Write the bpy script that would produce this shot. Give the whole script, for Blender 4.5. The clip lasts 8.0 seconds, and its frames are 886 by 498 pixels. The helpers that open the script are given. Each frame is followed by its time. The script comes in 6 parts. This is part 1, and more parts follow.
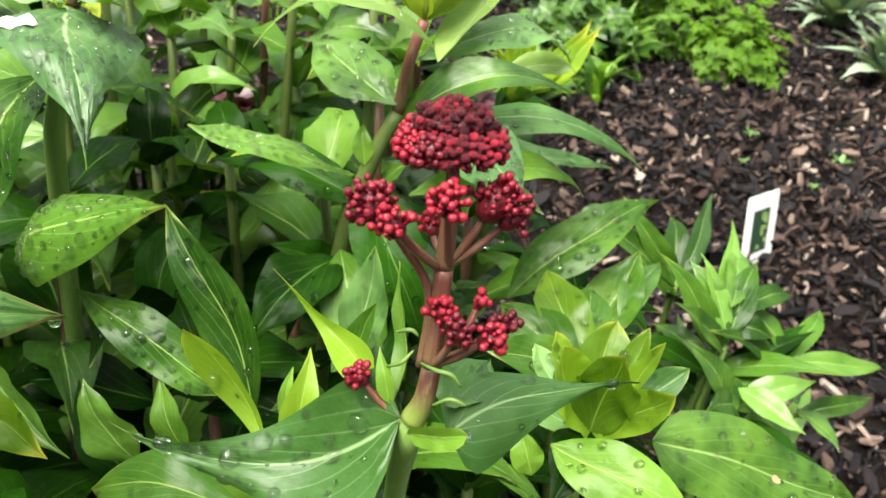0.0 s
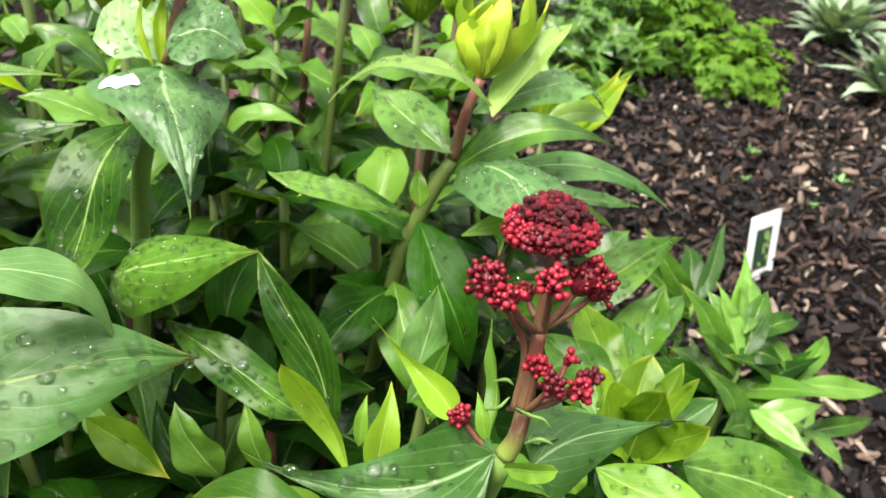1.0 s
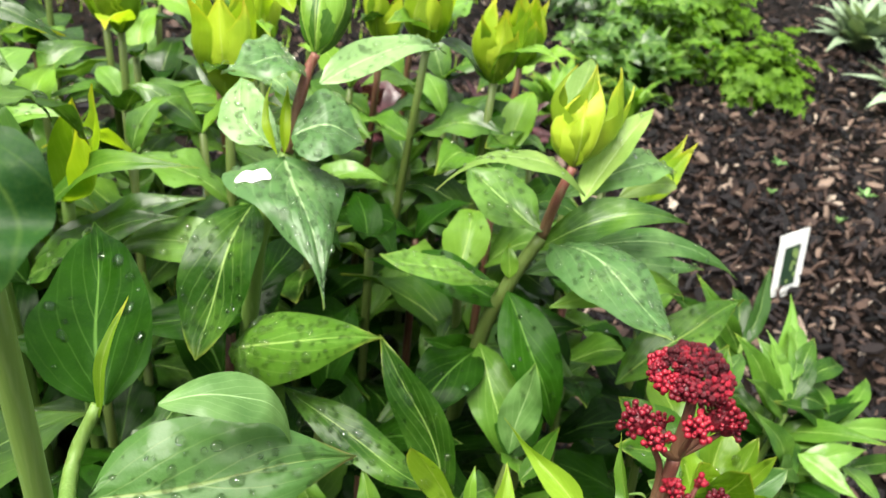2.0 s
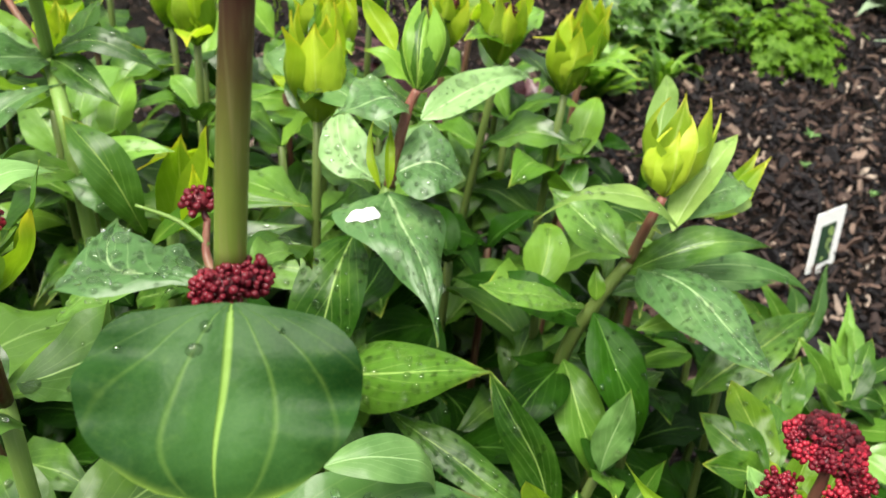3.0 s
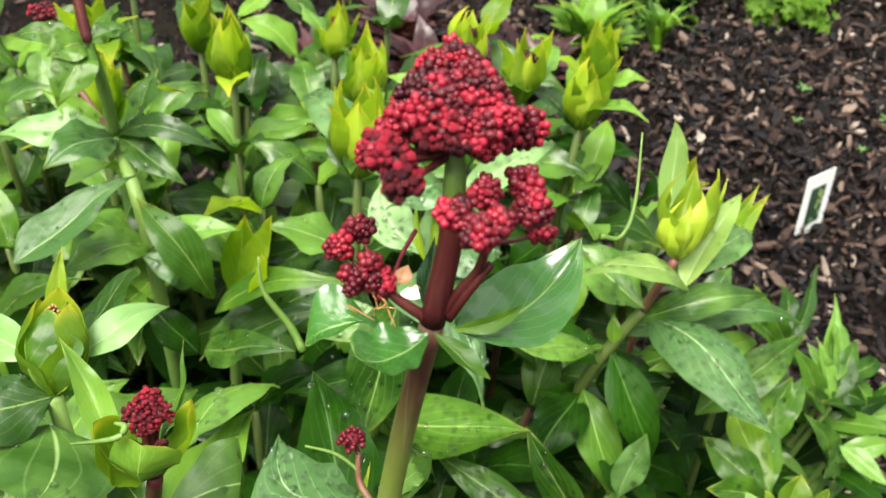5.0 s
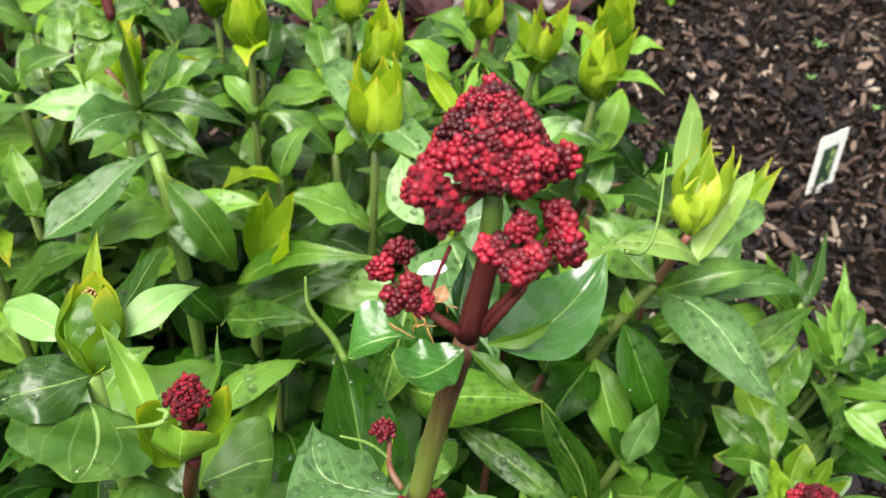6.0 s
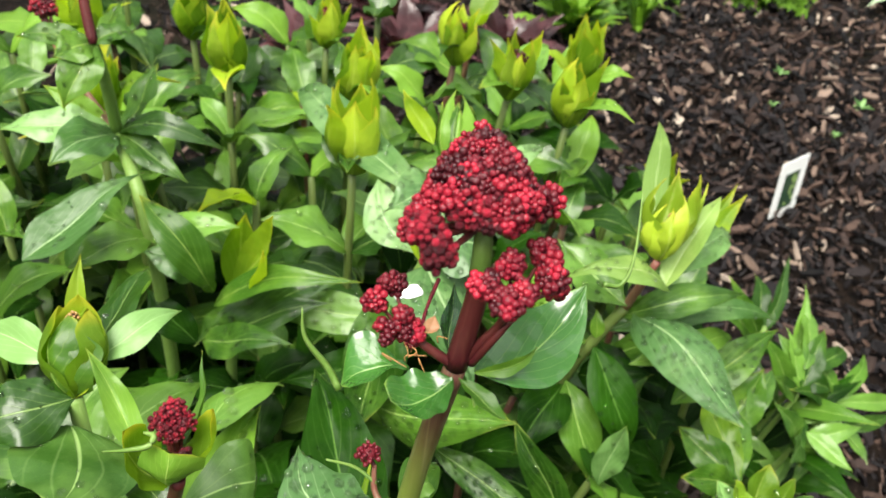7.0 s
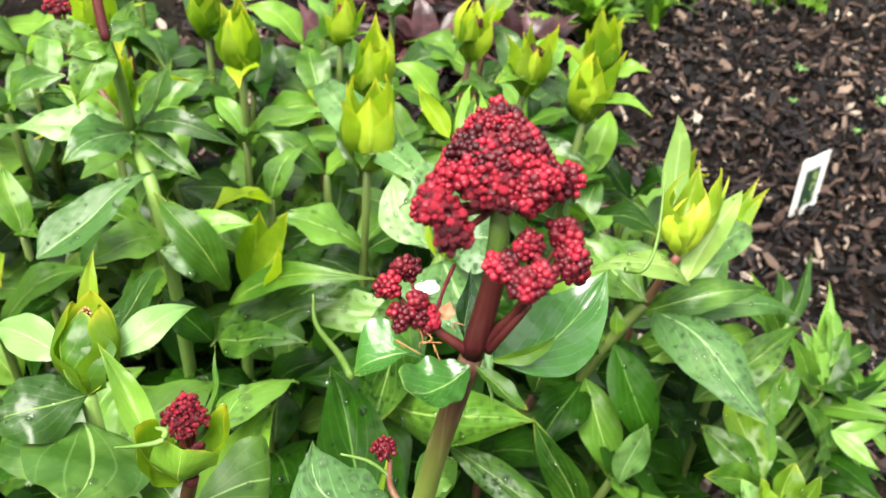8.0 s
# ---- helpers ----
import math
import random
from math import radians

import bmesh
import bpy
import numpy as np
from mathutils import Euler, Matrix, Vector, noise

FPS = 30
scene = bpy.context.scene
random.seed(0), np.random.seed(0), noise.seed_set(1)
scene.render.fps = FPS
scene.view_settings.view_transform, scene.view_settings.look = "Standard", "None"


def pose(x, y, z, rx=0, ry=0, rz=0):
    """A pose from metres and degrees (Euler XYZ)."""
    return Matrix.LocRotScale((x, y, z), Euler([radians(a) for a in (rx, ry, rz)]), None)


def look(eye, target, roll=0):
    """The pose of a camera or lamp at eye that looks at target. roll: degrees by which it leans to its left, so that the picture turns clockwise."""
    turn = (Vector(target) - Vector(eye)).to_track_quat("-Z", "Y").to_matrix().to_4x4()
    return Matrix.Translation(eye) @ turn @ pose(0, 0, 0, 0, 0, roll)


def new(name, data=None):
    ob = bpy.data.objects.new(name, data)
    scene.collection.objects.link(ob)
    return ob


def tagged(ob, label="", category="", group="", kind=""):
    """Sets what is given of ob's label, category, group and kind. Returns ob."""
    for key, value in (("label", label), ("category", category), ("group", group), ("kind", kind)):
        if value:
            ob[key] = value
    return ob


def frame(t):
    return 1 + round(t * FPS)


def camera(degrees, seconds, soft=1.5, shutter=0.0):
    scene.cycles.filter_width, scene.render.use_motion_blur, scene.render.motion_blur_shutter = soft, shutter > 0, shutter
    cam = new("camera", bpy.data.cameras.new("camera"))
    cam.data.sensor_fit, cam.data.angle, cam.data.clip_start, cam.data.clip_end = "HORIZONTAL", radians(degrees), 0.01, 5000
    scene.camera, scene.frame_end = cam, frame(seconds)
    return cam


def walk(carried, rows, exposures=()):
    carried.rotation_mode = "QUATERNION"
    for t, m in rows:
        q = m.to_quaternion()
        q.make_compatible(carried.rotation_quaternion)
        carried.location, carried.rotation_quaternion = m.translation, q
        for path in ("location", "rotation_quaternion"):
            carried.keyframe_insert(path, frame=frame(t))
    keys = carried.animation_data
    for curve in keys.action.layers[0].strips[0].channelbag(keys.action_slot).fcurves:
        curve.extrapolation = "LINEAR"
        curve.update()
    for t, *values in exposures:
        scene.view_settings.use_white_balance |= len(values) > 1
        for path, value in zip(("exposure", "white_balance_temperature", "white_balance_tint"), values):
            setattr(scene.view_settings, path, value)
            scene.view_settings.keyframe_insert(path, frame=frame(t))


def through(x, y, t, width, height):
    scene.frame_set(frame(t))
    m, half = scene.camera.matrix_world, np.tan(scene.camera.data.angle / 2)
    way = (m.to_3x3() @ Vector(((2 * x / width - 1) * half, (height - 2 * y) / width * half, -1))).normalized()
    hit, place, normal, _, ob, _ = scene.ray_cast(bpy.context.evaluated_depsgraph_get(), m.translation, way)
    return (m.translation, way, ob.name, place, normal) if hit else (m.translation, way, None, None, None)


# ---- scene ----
cam = camera(55.1, 8.0, soft=1.5)
cam.data.dof.use_dof = True
cam.data.dof.focus_distance, cam.data.dof.aperture_fstop = 0.225, 33.0
PATH = [
    (0, (0.048, 0.105, 0.642), (-0.055, 1.819, -0.382), 5.1),
    (0.5, (0.041, 0.097, 0.644), (-0.077, 1.813, -0.376), 4.8),
    (1, (0.023, 0.08, 0.671), (-0.069, 1.799, -0.347), 6.2),
    (1.5, (0.002, 0.068, 0.703), (-0.073, 1.785, -0.321), 7.1),
    (1.7, (-0.008, 0.069, 0.71), (-0.108, 1.78, -0.32), 6.8),
    (2.8, (-0.057, 0.068, 0.748), (-0.163, 1.715, -0.382), 7.0),
    (3, (-0.067, 0.07, 0.754), (-0.185, 1.709, -0.387), 6.5),
    (3.5, (-0.085, 0.064, 0.781), (-0.218, 1.68, -0.39), 6.0),
    (4, (-0.097, 0.063, 0.806), (-0.188, 1.657, -0.398), 6.8),
    (4.5, (-0.101, 0.068, 0.827), (-0.174, 1.625, -0.427), 6.7),
    (5.8, (-0.106, 0.072, 0.857), (-0.159, 1.54, -0.499), 6.8),
    (6, (-0.109, 0.072, 0.859), (-0.173, 1.521, -0.518), 6.9),
    (6.5, (-0.113, 0.069, 0.863), (-0.145, 1.552, -0.478), 7.9),
    (7, (-0.114, 0.067, 0.867), (-0.109, 1.554, -0.471), 9.2),
    (7.5, (-0.111, 0.063, 0.867), (-0.166, 1.553, -0.466), 7.4),
    (8, (-0.113, 0.069, 0.86), (-0.149, 1.556, -0.477), 7.7),
]
EXPOSURES = [(0.0, 2.03), (1.5, 2.02), (3.0, 1.74), (4.5, 1.76), (7.0, 1.68), (7.5, 1.74), (8.0, 2.06)]
walk(cam, [(t, look(eye, target, roll)) for t, eye, target, roll in PATH], exposures=EXPOSURES)

# ---------------------------------------------------------------- light: a bright overcast day
world = bpy.data.worlds.new("overcast_sky")
scene.world = world
world.use_nodes = True
wn = world.node_tree.nodes
sky = wn.new("ShaderNodeTexSky")
sky.sky_type = "NISHITA"
sky.sun_disc = False
SUN_UP, SUN_ROUND = radians(66), radians(-145)
sky.sun_elevation, sky.sun_rotation = SUN_UP, SUN_ROUND
sky.air_density, sky.dust_density, sky.ozone_density = 1.0, 4.0, 1.0
veil = wn.new("ShaderNodeMix")
veil.data_type = "RGBA"
veil.inputs[0].default_value = 0.85
# an overcast dome, brightest overhead, with dark surroundings low down
aim = wn.new("ShaderNodeSeparateXYZ")
world.node_tree.links.new(wn.new("ShaderNodeTexCoord").outputs["Generated"], aim.inputs[0])
dome = wn.new("ShaderNodeMapRange")
dome.inputs[1].default_value, dome.inputs[2].default_value = 0.0, 1.0
dome.inputs[3].default_value, dome.inputs[4].default_value = 0.06, 1.34
world.node_tree.links.new(aim.outputs[2], dome.inputs[0])
cloud = wn.new("ShaderNodeMix")
cloud.data_type, cloud.blend_type = "RGBA", "MULTIPLY"
cloud.inputs[0].default_value = 1.0
cloud.inputs[6].default_value = (7.8, 8.0, 7.7, 1)
world.node_tree.links.new(dome.outputs[0], cloud.inputs[7])
world.node_tree.links.new(cloud.outputs[2], veil.inputs[7])
world.node_tree.links.new(sky.outputs[0], veil.inputs[6])
world.node_tree.links.new(veil.outputs[2], wn["Background"].inputs[0])
wn["Background"].inputs[1].default_value = 0.062

sun = new("sun", bpy.data.lights.new("sun", "SUN"))
sun.data.energy, sun.data.angle, sun.data.color = 3.0, radians(40), (1.0, 0.95, 0.86)
to_sun = Vector((math.sin(SUN_ROUND) * math.cos(SUN_UP), math.cos(SUN_ROUND) * math.cos(SUN_UP), math.sin(SUN_UP)))
sun.matrix_world = look(to_sun * 20, (0, 0, 0))

# ---------------------------------------------------------------- materials
class Nodes:
    """A small builder for node materials."""

    def __init__(self, name):
        self.mat = bpy.data.materials.new(name)
        self.mat.use_nodes = True
        self.tree = self.mat.node_tree
        self.bsdf = self.tree.nodes["Principled BSDF"]
        self.out = self.tree.nodes["Material Output"]

    def add(self, kind, **sockets):
        n = self.tree.nodes.new(kind)
        for key, value in sockets.items():
            self.put(n.inputs[int(key[1:])] if key[0] == "i" and key[1:].isdigit() else n.inputs[key], value)
        return n

    def put(self, socket, value):
        if isinstance(value, bpy.types.NodeSocket):
            self.tree.links.new(value, socket)
        else:
            socket.default_value = value

    def math(self, op, a, b=0.0, clamp=False):
        n = self.add("ShaderNodeMath", i0=a, i1=b)
        n.operation, n.use_clamp = op, clamp
        return n.outputs[0]

    def mix(self, fac, a, b, blend="MIX"):
        n = self.tree.nodes.new("ShaderNodeMix")
        n.data_type, n.blend_type = "RGBA", blend
        for k, v in ((0, fac), (6, a), (7, b)):
            self.put(n.inputs[k], v)
        return n.outputs[2]

    def step(self, x, lo, hi):
        n = self.add("ShaderNodeMapRange", i0=x, i1=lo, i2=hi)
        n.interpolation_type = "SMOOTHSTEP"
        return n.outputs[0]

    def noise(self, scale, detail=3.0, where=None, rough=0.5):
        n = self.add("ShaderNodeTexNoise", Scale=scale, Detail=detail, Roughness=rough)
        if where is not None:
            self.put(n.inputs["Vector"], where)
        return n.outputs[0]

    def place(self):
        return self.add("ShaderNodeTexCoord").outputs["Object"]

    def chance(self):
        return self.add("ShaderNodeObjectInfo").outputs["Random"]

    def bump(self, height, strength, distance):
        return self.add("ShaderNodeBump", Height=height, Strength=strength, Distance=distance).outputs[0]

    def surface(self, color, rough, normal=None, **more):
        self.put(self.bsdf.inputs["Base Color"], color)
        self.put(self.bsdf.inputs["Roughness"], rough)
        if normal is not None:
            self.put(self.bsdf.inputs["Normal"], normal)
        for k, v in more.items():
            self.put(self.bsdf.inputs[k.replace("_", " ")], v)
        return self.mat


def leaf_material(name, dark, light, rib, tip, tip_from=0.8, pairs=5.0, gloss=0.33, through=0.18, shine=0.42, lengthwise=False, relief=1.0, vein=0.36, film=0.0):
    """A wet, glossy leaf: pale midrib, arching side veins, blotchy green, paler or yellowed margin and tip."""
    m = Nodes(name)
    uv = m.add("ShaderNodeUVMap").outputs[0]
    sep = m.add("ShaderNodeSeparateXYZ", i0=uv)
    u, v = sep.outputs[0], sep.outputs[1]
    where, rnd = m.place(), m.chance()
    a = m.math("MULTIPLY", m.math("ABSOLUTE", m.math("SUBTRACT", u, 0.5)), 2.0)
    wob = m.math("MULTIPLY", m.math("SUBTRACT", m.noise(60.0, 2.0, where), 0.5), 0.10)
    aw = m.math("ADD", a, wob)
    narrow = m.math("MULTIPLY_ADD", v, -0.045)
    m.put(narrow.node.inputs[2], 0.068)
    midrib = m.math("SUBTRACT", 1.0, m.step(m.math("DIVIDE", a, narrow), 0.15, 0.85))
    phase = m.math("MULTIPLY", m.math("ADD", m.math("SUBTRACT", v, m.math("MULTIPLY", aw, 0.70)), wob), pairs)
    if lengthwise:
        fan = m.math("DIVIDE", m.math("MAXIMUM", aw, 0.0), m.math("ADD", v, 0.30))
        phase = m.math("ADD", m.math("MULTIPLY", fan, 1.9), m.math("MULTIPLY", m.noise(45.0, 1.0, where), 0.35))
    saw = m.math("PINGPONG", phase, 0.5)
    side = m.math("MULTIPLY", m.math("SUBTRACT", 1.0, m.step(saw, 0.0, 0.085)), m.math("SUBTRACT", 0.62, m.math("MULTIPLY", a, 0.5)), clamp=True)
    fine = m.add("ShaderNodeTexVoronoi", Vector=where, Scale=900.0)
    fine.feature = "DISTANCE_TO_EDGE"
    net = m.math("SUBTRACT", 1.0, m.step(fine.outputs[0], 0.0, 0.10))
    blotch = m.step(m.math("ADD", m.noise(38.0, 4.0, where), m.math("MULTIPLY", m.math("SUBTRACT", rnd, 0.5), 0.55)), 0.30, 0.72)
    col = m.mix(blotch, dark, light)
    fleck = m.step(m.noise(420.0, 2.0, where), 0.55, 0.8)
    col = m.mix(m.math("MULTIPLY", fleck, 0.05), col, rib)
    col = m.mix(m.math("MULTIPLY", net, 0.025), col, rib)
    end = m.step(m.math("ADD", m.math("ADD", v, m.math("MULTIPLY", m.math("POWER", a, 5.0), 0.16)), m.math("MULTIPLY", wob, 2.0)), tip_from, tip_from + 0.28)
    col = m.mix(end, col, tip)
    col = m.mix(m.math("MULTIPLY", side, vein), col, rib)
    col = m.mix(m.math("MULTIPLY", midrib, 0.62), col, rib)
    hsv = m.add("ShaderNodeHueSaturation", Color=col)
    m.put(hsv.inputs["Value"], m.math("MULTIPLY_ADD", rnd, 0.34))
    m.put(hsv.inputs["Value"].links[0].from_node.inputs[2], 0.83)
    col = hsv.outputs[0]
    wet = m.step(m.noise(26.0, 3.0, where), 0.42, 0.62)
    rough = m.math("ADD", m.math("MULTIPLY", wet, -0.10), gloss + 0.06)
    height = m.math("ADD", m.math("MULTIPLY", m.math("ADD", m.math("MULTIPLY", side, 0.5), midrib), -0.10), m.math("ADD", m.math("MULTIPLY", m.noise(75.0, 1.0, where), 1.25), m.math("MULTIPLY", m.noise(330.0, 2.0, where), 0.16)))
    nrm = m.bump(height, 0.55 * relief, 0.0020)
    m.surface(col, rough, nrm, Specular_IOR_Level=shine)
    if film:
        # a thin sheet of water standing on part of the blade
        sheet = m.step(m.noise(150.0, 2.0, where), 0.49, 0.56)
        m.put(m.bsdf.inputs["Coat Weight"], m.math("MULTIPLY", sheet, film))
        m.put(m.bsdf.inputs["Coat Roughness"], 0.14)
        m.put(m.bsdf.inputs["Coat IOR"], 1.6)
    thin = m.add("ShaderNodeBsdfTranslucent", Normal=nrm)
    m.put(thin.inputs["Color"], m.mix(1.0, col, (1.7, 1.75, 0.75, 1), "MULTIPLY"))
    both = m.add("ShaderNodeMixShader", i0=through, i1=m.bsdf.outputs[0], i2=thin.outputs[0])
    m.tree.links.new(both.outputs[0], m.out.inputs[0])
    return m.mat


# dark leaf green, also used to put shade into leaves low in the bed
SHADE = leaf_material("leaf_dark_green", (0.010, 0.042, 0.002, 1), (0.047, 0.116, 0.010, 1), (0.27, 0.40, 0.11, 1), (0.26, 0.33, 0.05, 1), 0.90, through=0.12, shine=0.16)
MATURE = leaf_material("leaf_blue_green", (0.018, 0.063, 0.004, 1), (0.088, 0.191, 0.021, 1), (0.29, 0.43, 0.13, 1), (0.21, 0.30, 0.05, 1), 0.93)
FRESH = leaf_material("leaf_fresh_green", (0.038, 0.110, 0.008, 1), (0.120, 0.241, 0.024, 1), (0.33, 0.46, 0.11, 1), (0.34, 0.38, 0.04, 1), 0.90, through=0.28, shine=0.28)
LIME = leaf_material("leaf_lime_green", (0.084, 0.175, 0.008, 1), (0.168, 0.285, 0.019, 1), (0.37, 0.48, 0.12, 1), (0.38, 0.40, 0.05, 1), 0.88, through=0.36, shine=0.28)
YOUNG = leaf_material("leaf_yellow_green", (0.126, 0.244, 0.010, 1), (0.246, 0.357, 0.015, 1), (0.38, 0.48, 0.10, 1), (0.46, 0.45, 0.03, 1), 0.78, gloss=0.40, through=0.48, shine=0.30)
# near-black leaf green with the shade under the canopy put into its colour
DEEP_SHADED = leaf_material("leaf_deep_shaded", (0.003, 0.015, 0.001, 1), (0.010, 0.041, 0.002, 1), (0.08, 0.17, 0.03, 1), (0.12, 0.18, 0.03, 1), 0.95, through=0.03, shine=0.05)
# the next two are paler copies with the sky's sheen put into their colour
PALE = leaf_material("leaf_pale_green", (0.040, 0.113, 0.018, 1), (0.135, 0.259, 0.073, 1), (0.36, 0.52, 0.24, 1), (0.30, 0.40, 0.07, 1), 0.93, gloss=0.37, shine=0.38)
PALE_SHEEN = leaf_material("leaf_pale_sheen", (0.055, 0.138, 0.034, 1), (0.167, 0.289, 0.101, 1), (0.40, 0.54, 0.28, 1), (0.32, 0.42, 0.10, 1), 0.94, gloss=0.36, shine=0.42)
GOLD = leaf_material("leaf_golden_bud", (0.190, 0.297, 0.017, 1), (0.323, 0.423, 0.029, 1), (0.42, 0.50, 0.12, 1), (0.50, 0.47, 0.04, 1), 0.80, gloss=0.42, through=0.40, shine=0.30)
SILKY = leaf_material("leaf_silky_pale", (0.143, 0.251, 0.043, 1), (0.261, 0.385, 0.092, 1), (0.46, 0.56, 0.28, 1), (0.42, 0.46, 0.14, 1), 0.90, gloss=0.42, through=0.28, shine=0.50)
BROWN_TIP = leaf_material("leaf_pale_brown_tip", (0.075, 0.188, 0.038, 1), (0.200, 0.335, 0.098, 1), (0.38, 0.50, 0.18, 1), (0.36, 0.16, 0.06, 1), 0.93, gloss=0.36, through=0.24, shine=0.34, vein=0.36)
WET = leaf_material("leaf_wet_glossy", (0.007, 0.046, 0.005, 1), (0.034, 0.122, 0.017, 1), (0.26, 0.40, 0.12, 1), (0.24, 0.36, 0.07, 1), 0.93, gloss=0.24, through=0.12, shine=0.42, relief=1.2, film=0.6)
BROAD = leaf_material("leaf_broad_ribbed", (0.028, 0.083, 0.009, 1), (0.092, 0.188, 0.033, 1), (0.34, 0.50, 0.17, 1), (0.26, 0.38, 0.08, 1), 0.95, gloss=0.36, shine=0.32, lengthwise=True, vein=0.30)
RIBBED = leaf_material("leaf_dark_ribbed", (0.004, 0.026, 0.003, 1), (0.024, 0.078, 0.013, 1), (0.21, 0.34, 0.06, 1), (0.20, 0.32, 0.05, 1), 0.95, gloss=0.52, through=0.06, shine=0.14, lengthwise=True, relief=1.5, vein=0.34)
GREY = leaf_material("leaf_grey_green", (0.128, 0.196, 0.111, 1), (0.225, 0.306, 0.189, 1), (0.36, 0.42, 0.32, 1), (0.28, 0.34, 0.24, 1), 0.95, gloss=0.55, through=0.15)
PURPLE = leaf_material("leaf_dark_purple", (0.026, 0.007, 0.009, 1), (0.070, 0.026, 0.030, 1), (0.10, 0.05, 0.05, 1), (0.09, 0.03, 0.03, 1), 0.9, gloss=0.3, through=0.12)
CURLY = leaf_material("leaf_bright_curly", (0.068, 0.160, 0.006, 1), (0.189, 0.333, 0.022, 1), (0.26, 0.40, 0.07, 1), (0.20, 0.33, 0.05, 1), 0.9, gloss=0.5, through=0.3, shine=0.15)


def stem_material(name, low, high, streak, turns=0.05):
    m = Nodes(name)
    where = m.place()
    flat = m.add("ShaderNodeMapping", Vector=where)
    flat.inputs["Scale"].default_value = (900, 900, 22)
    lines = m.noise(1.0, 3.0, flat.outputs[0])
    patch = m.noise(34.0, 3.0, where)
    along = m.add("ShaderNodeSeparateXYZ", i0=m.add("ShaderNodeUVMap").outputs[0]).outputs[1]
    where_on = m.math("ADD", m.math("MULTIPLY", m.math("SUBTRACT", patch, 0.5), 0.4), along)
    col = m.mix(m.step(where_on, turns, turns + 0.65), low, high)
    col = m.mix(m.math("MULTIPLY", m.step(lines, 0.45, 0.75), 0.55), col, streak)
    return m.surface(col, m.math("MULTIPLY_ADD", patch, 0.2), m.bump(lines, 0.35, 0.0004), Specular_IOR_Level=0.3, Subsurface_Weight=0.08, Subsurface_Radius=(0.002, 0.001, 0.0005))


STEM_GREEN = stem_material("stem_green", (0.075, 0.150, 0.022, 1), (0.130, 0.220, 0.045, 1), (0.19, 0.29, 0.09, 1))
# darkened copy of the green stem, shade between the plants put into its colour
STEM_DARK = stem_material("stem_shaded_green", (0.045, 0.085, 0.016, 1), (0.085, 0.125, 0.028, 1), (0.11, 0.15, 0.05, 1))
STEM_MIXED = stem_material("stem_green_brown", (0.150, 0.215, 0.035, 1), (0.085, 0.034, 0.024, 1), (0.20, 0.19, 0.08, 1), 0.12)
STEM_RED = stem_material("stem_dark_red", (0.050, 0.007, 0.009, 1), (0.085, 0.016, 0.014, 1), (0.11, 0.035, 0.026, 1))
STEM_PINK = stem_material("stem_pink_brown", (0.150, 0.085, 0.045, 1), (0.150, 0.055, 0.040, 1), (0.21, 0.14, 0.08, 1))


def bud_material(name, dark, bright, pale):
    m = Nodes(name)
    where, rnd = m.place(), m.chance()
    col = m.mix(m.step(m.math("ADD", m.noise(700.0, 2.0, where), m.math("MULTIPLY", m.math("SUBTRACT", rnd, 0.5), 0.7)), 0.25, 0.8), dark, bright)
    tint = m.step(m.noise(2200.0, 2.0, where), 0.62, 0.85)
    col = m.mix(m.math("MULTIPLY", tint, 0.28), col, pale)
    return m.surface(col, 0.38, m.bump(m.noise(1500.0, 2.0, where), 0.6, 0.0006), Specular_IOR_Level=0.32, Subsurface_Weight=0.1, Subsurface_Radius=(0.001, 0.0002, 0.0002))


BUD = bud_material("bud_crimson", (0.066, 0.004, 0.009, 1), (0.245, 0.011, 0.024, 1), (0.42, 0.10, 0.10, 1))
BUD_BRIGHT = bud_material("bud_bright_red", (0.100, 0.005, 0.012, 1), (0.320, 0.014, 0.032, 1), (0.55, 0.10, 0.13, 1))
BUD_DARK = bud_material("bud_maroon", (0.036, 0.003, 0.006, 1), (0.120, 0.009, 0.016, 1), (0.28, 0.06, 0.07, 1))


def plain(name, color, rough, scale=200.0, relief=0.2, spread=0.35):
    m = Nodes(name)
    where = m.place()
    n = m.noise(scale, 4.0, where)
    big = m.noise(scale * 0.12, 3.0, where)
    shade = m.math("MULTIPLY_ADD", m.math("ADD", n, big), spread)
    m.put(shade.node.inputs[2], 1.0 - spread)
    col = m.mix(1.0, color, shade, "MULTIPLY")
    return m.surface(col, rough, m.bump(n, relief, 0.0006))


HAIR = plain("withered_floret", (0.42, 0.20, 0.07, 1), 0.6)
TAG_WHITE = plain("label_white_plastic", (0.80, 0.82, 0.80, 1), 0.32, 60.0, 0.05, 0.12)
TAG_DARK = plain("label_print_dark_green", (0.022, 0.055, 0.030, 1), 0.32, 160.0, 0.03, 0.5)
TAG_LIGHT = plain("label_print_pale_green", (0.26, 0.38, 0.12, 1), 0.32, 160.0, 0.03, 0.4)
PETAL = plain("fallen_petal_white", (0.82, 0.80, 0.82, 1), 0.5, 500.0, 0.3, 0.12)
SNAIL = plain("snail_shell_brown", (0.30, 0.17, 0.06, 1), 0.35, 900.0, 0.2, 0.5)
DRY = plain("dry_leaf_spot", (0.30, 0.23, 0.12, 1), 0.6, 500.0, 0.3, 0.5)
YARROW = plain("fallen_leaf_tan", (0.30, 0.15, 0.07, 1), 0.55, 120.0, 0.4, 0.4)

m = Nodes("water")
WATER = m.surface((1, 1, 1, 1), 0.015, Transmission_Weight=1.0, IOR=1.33)
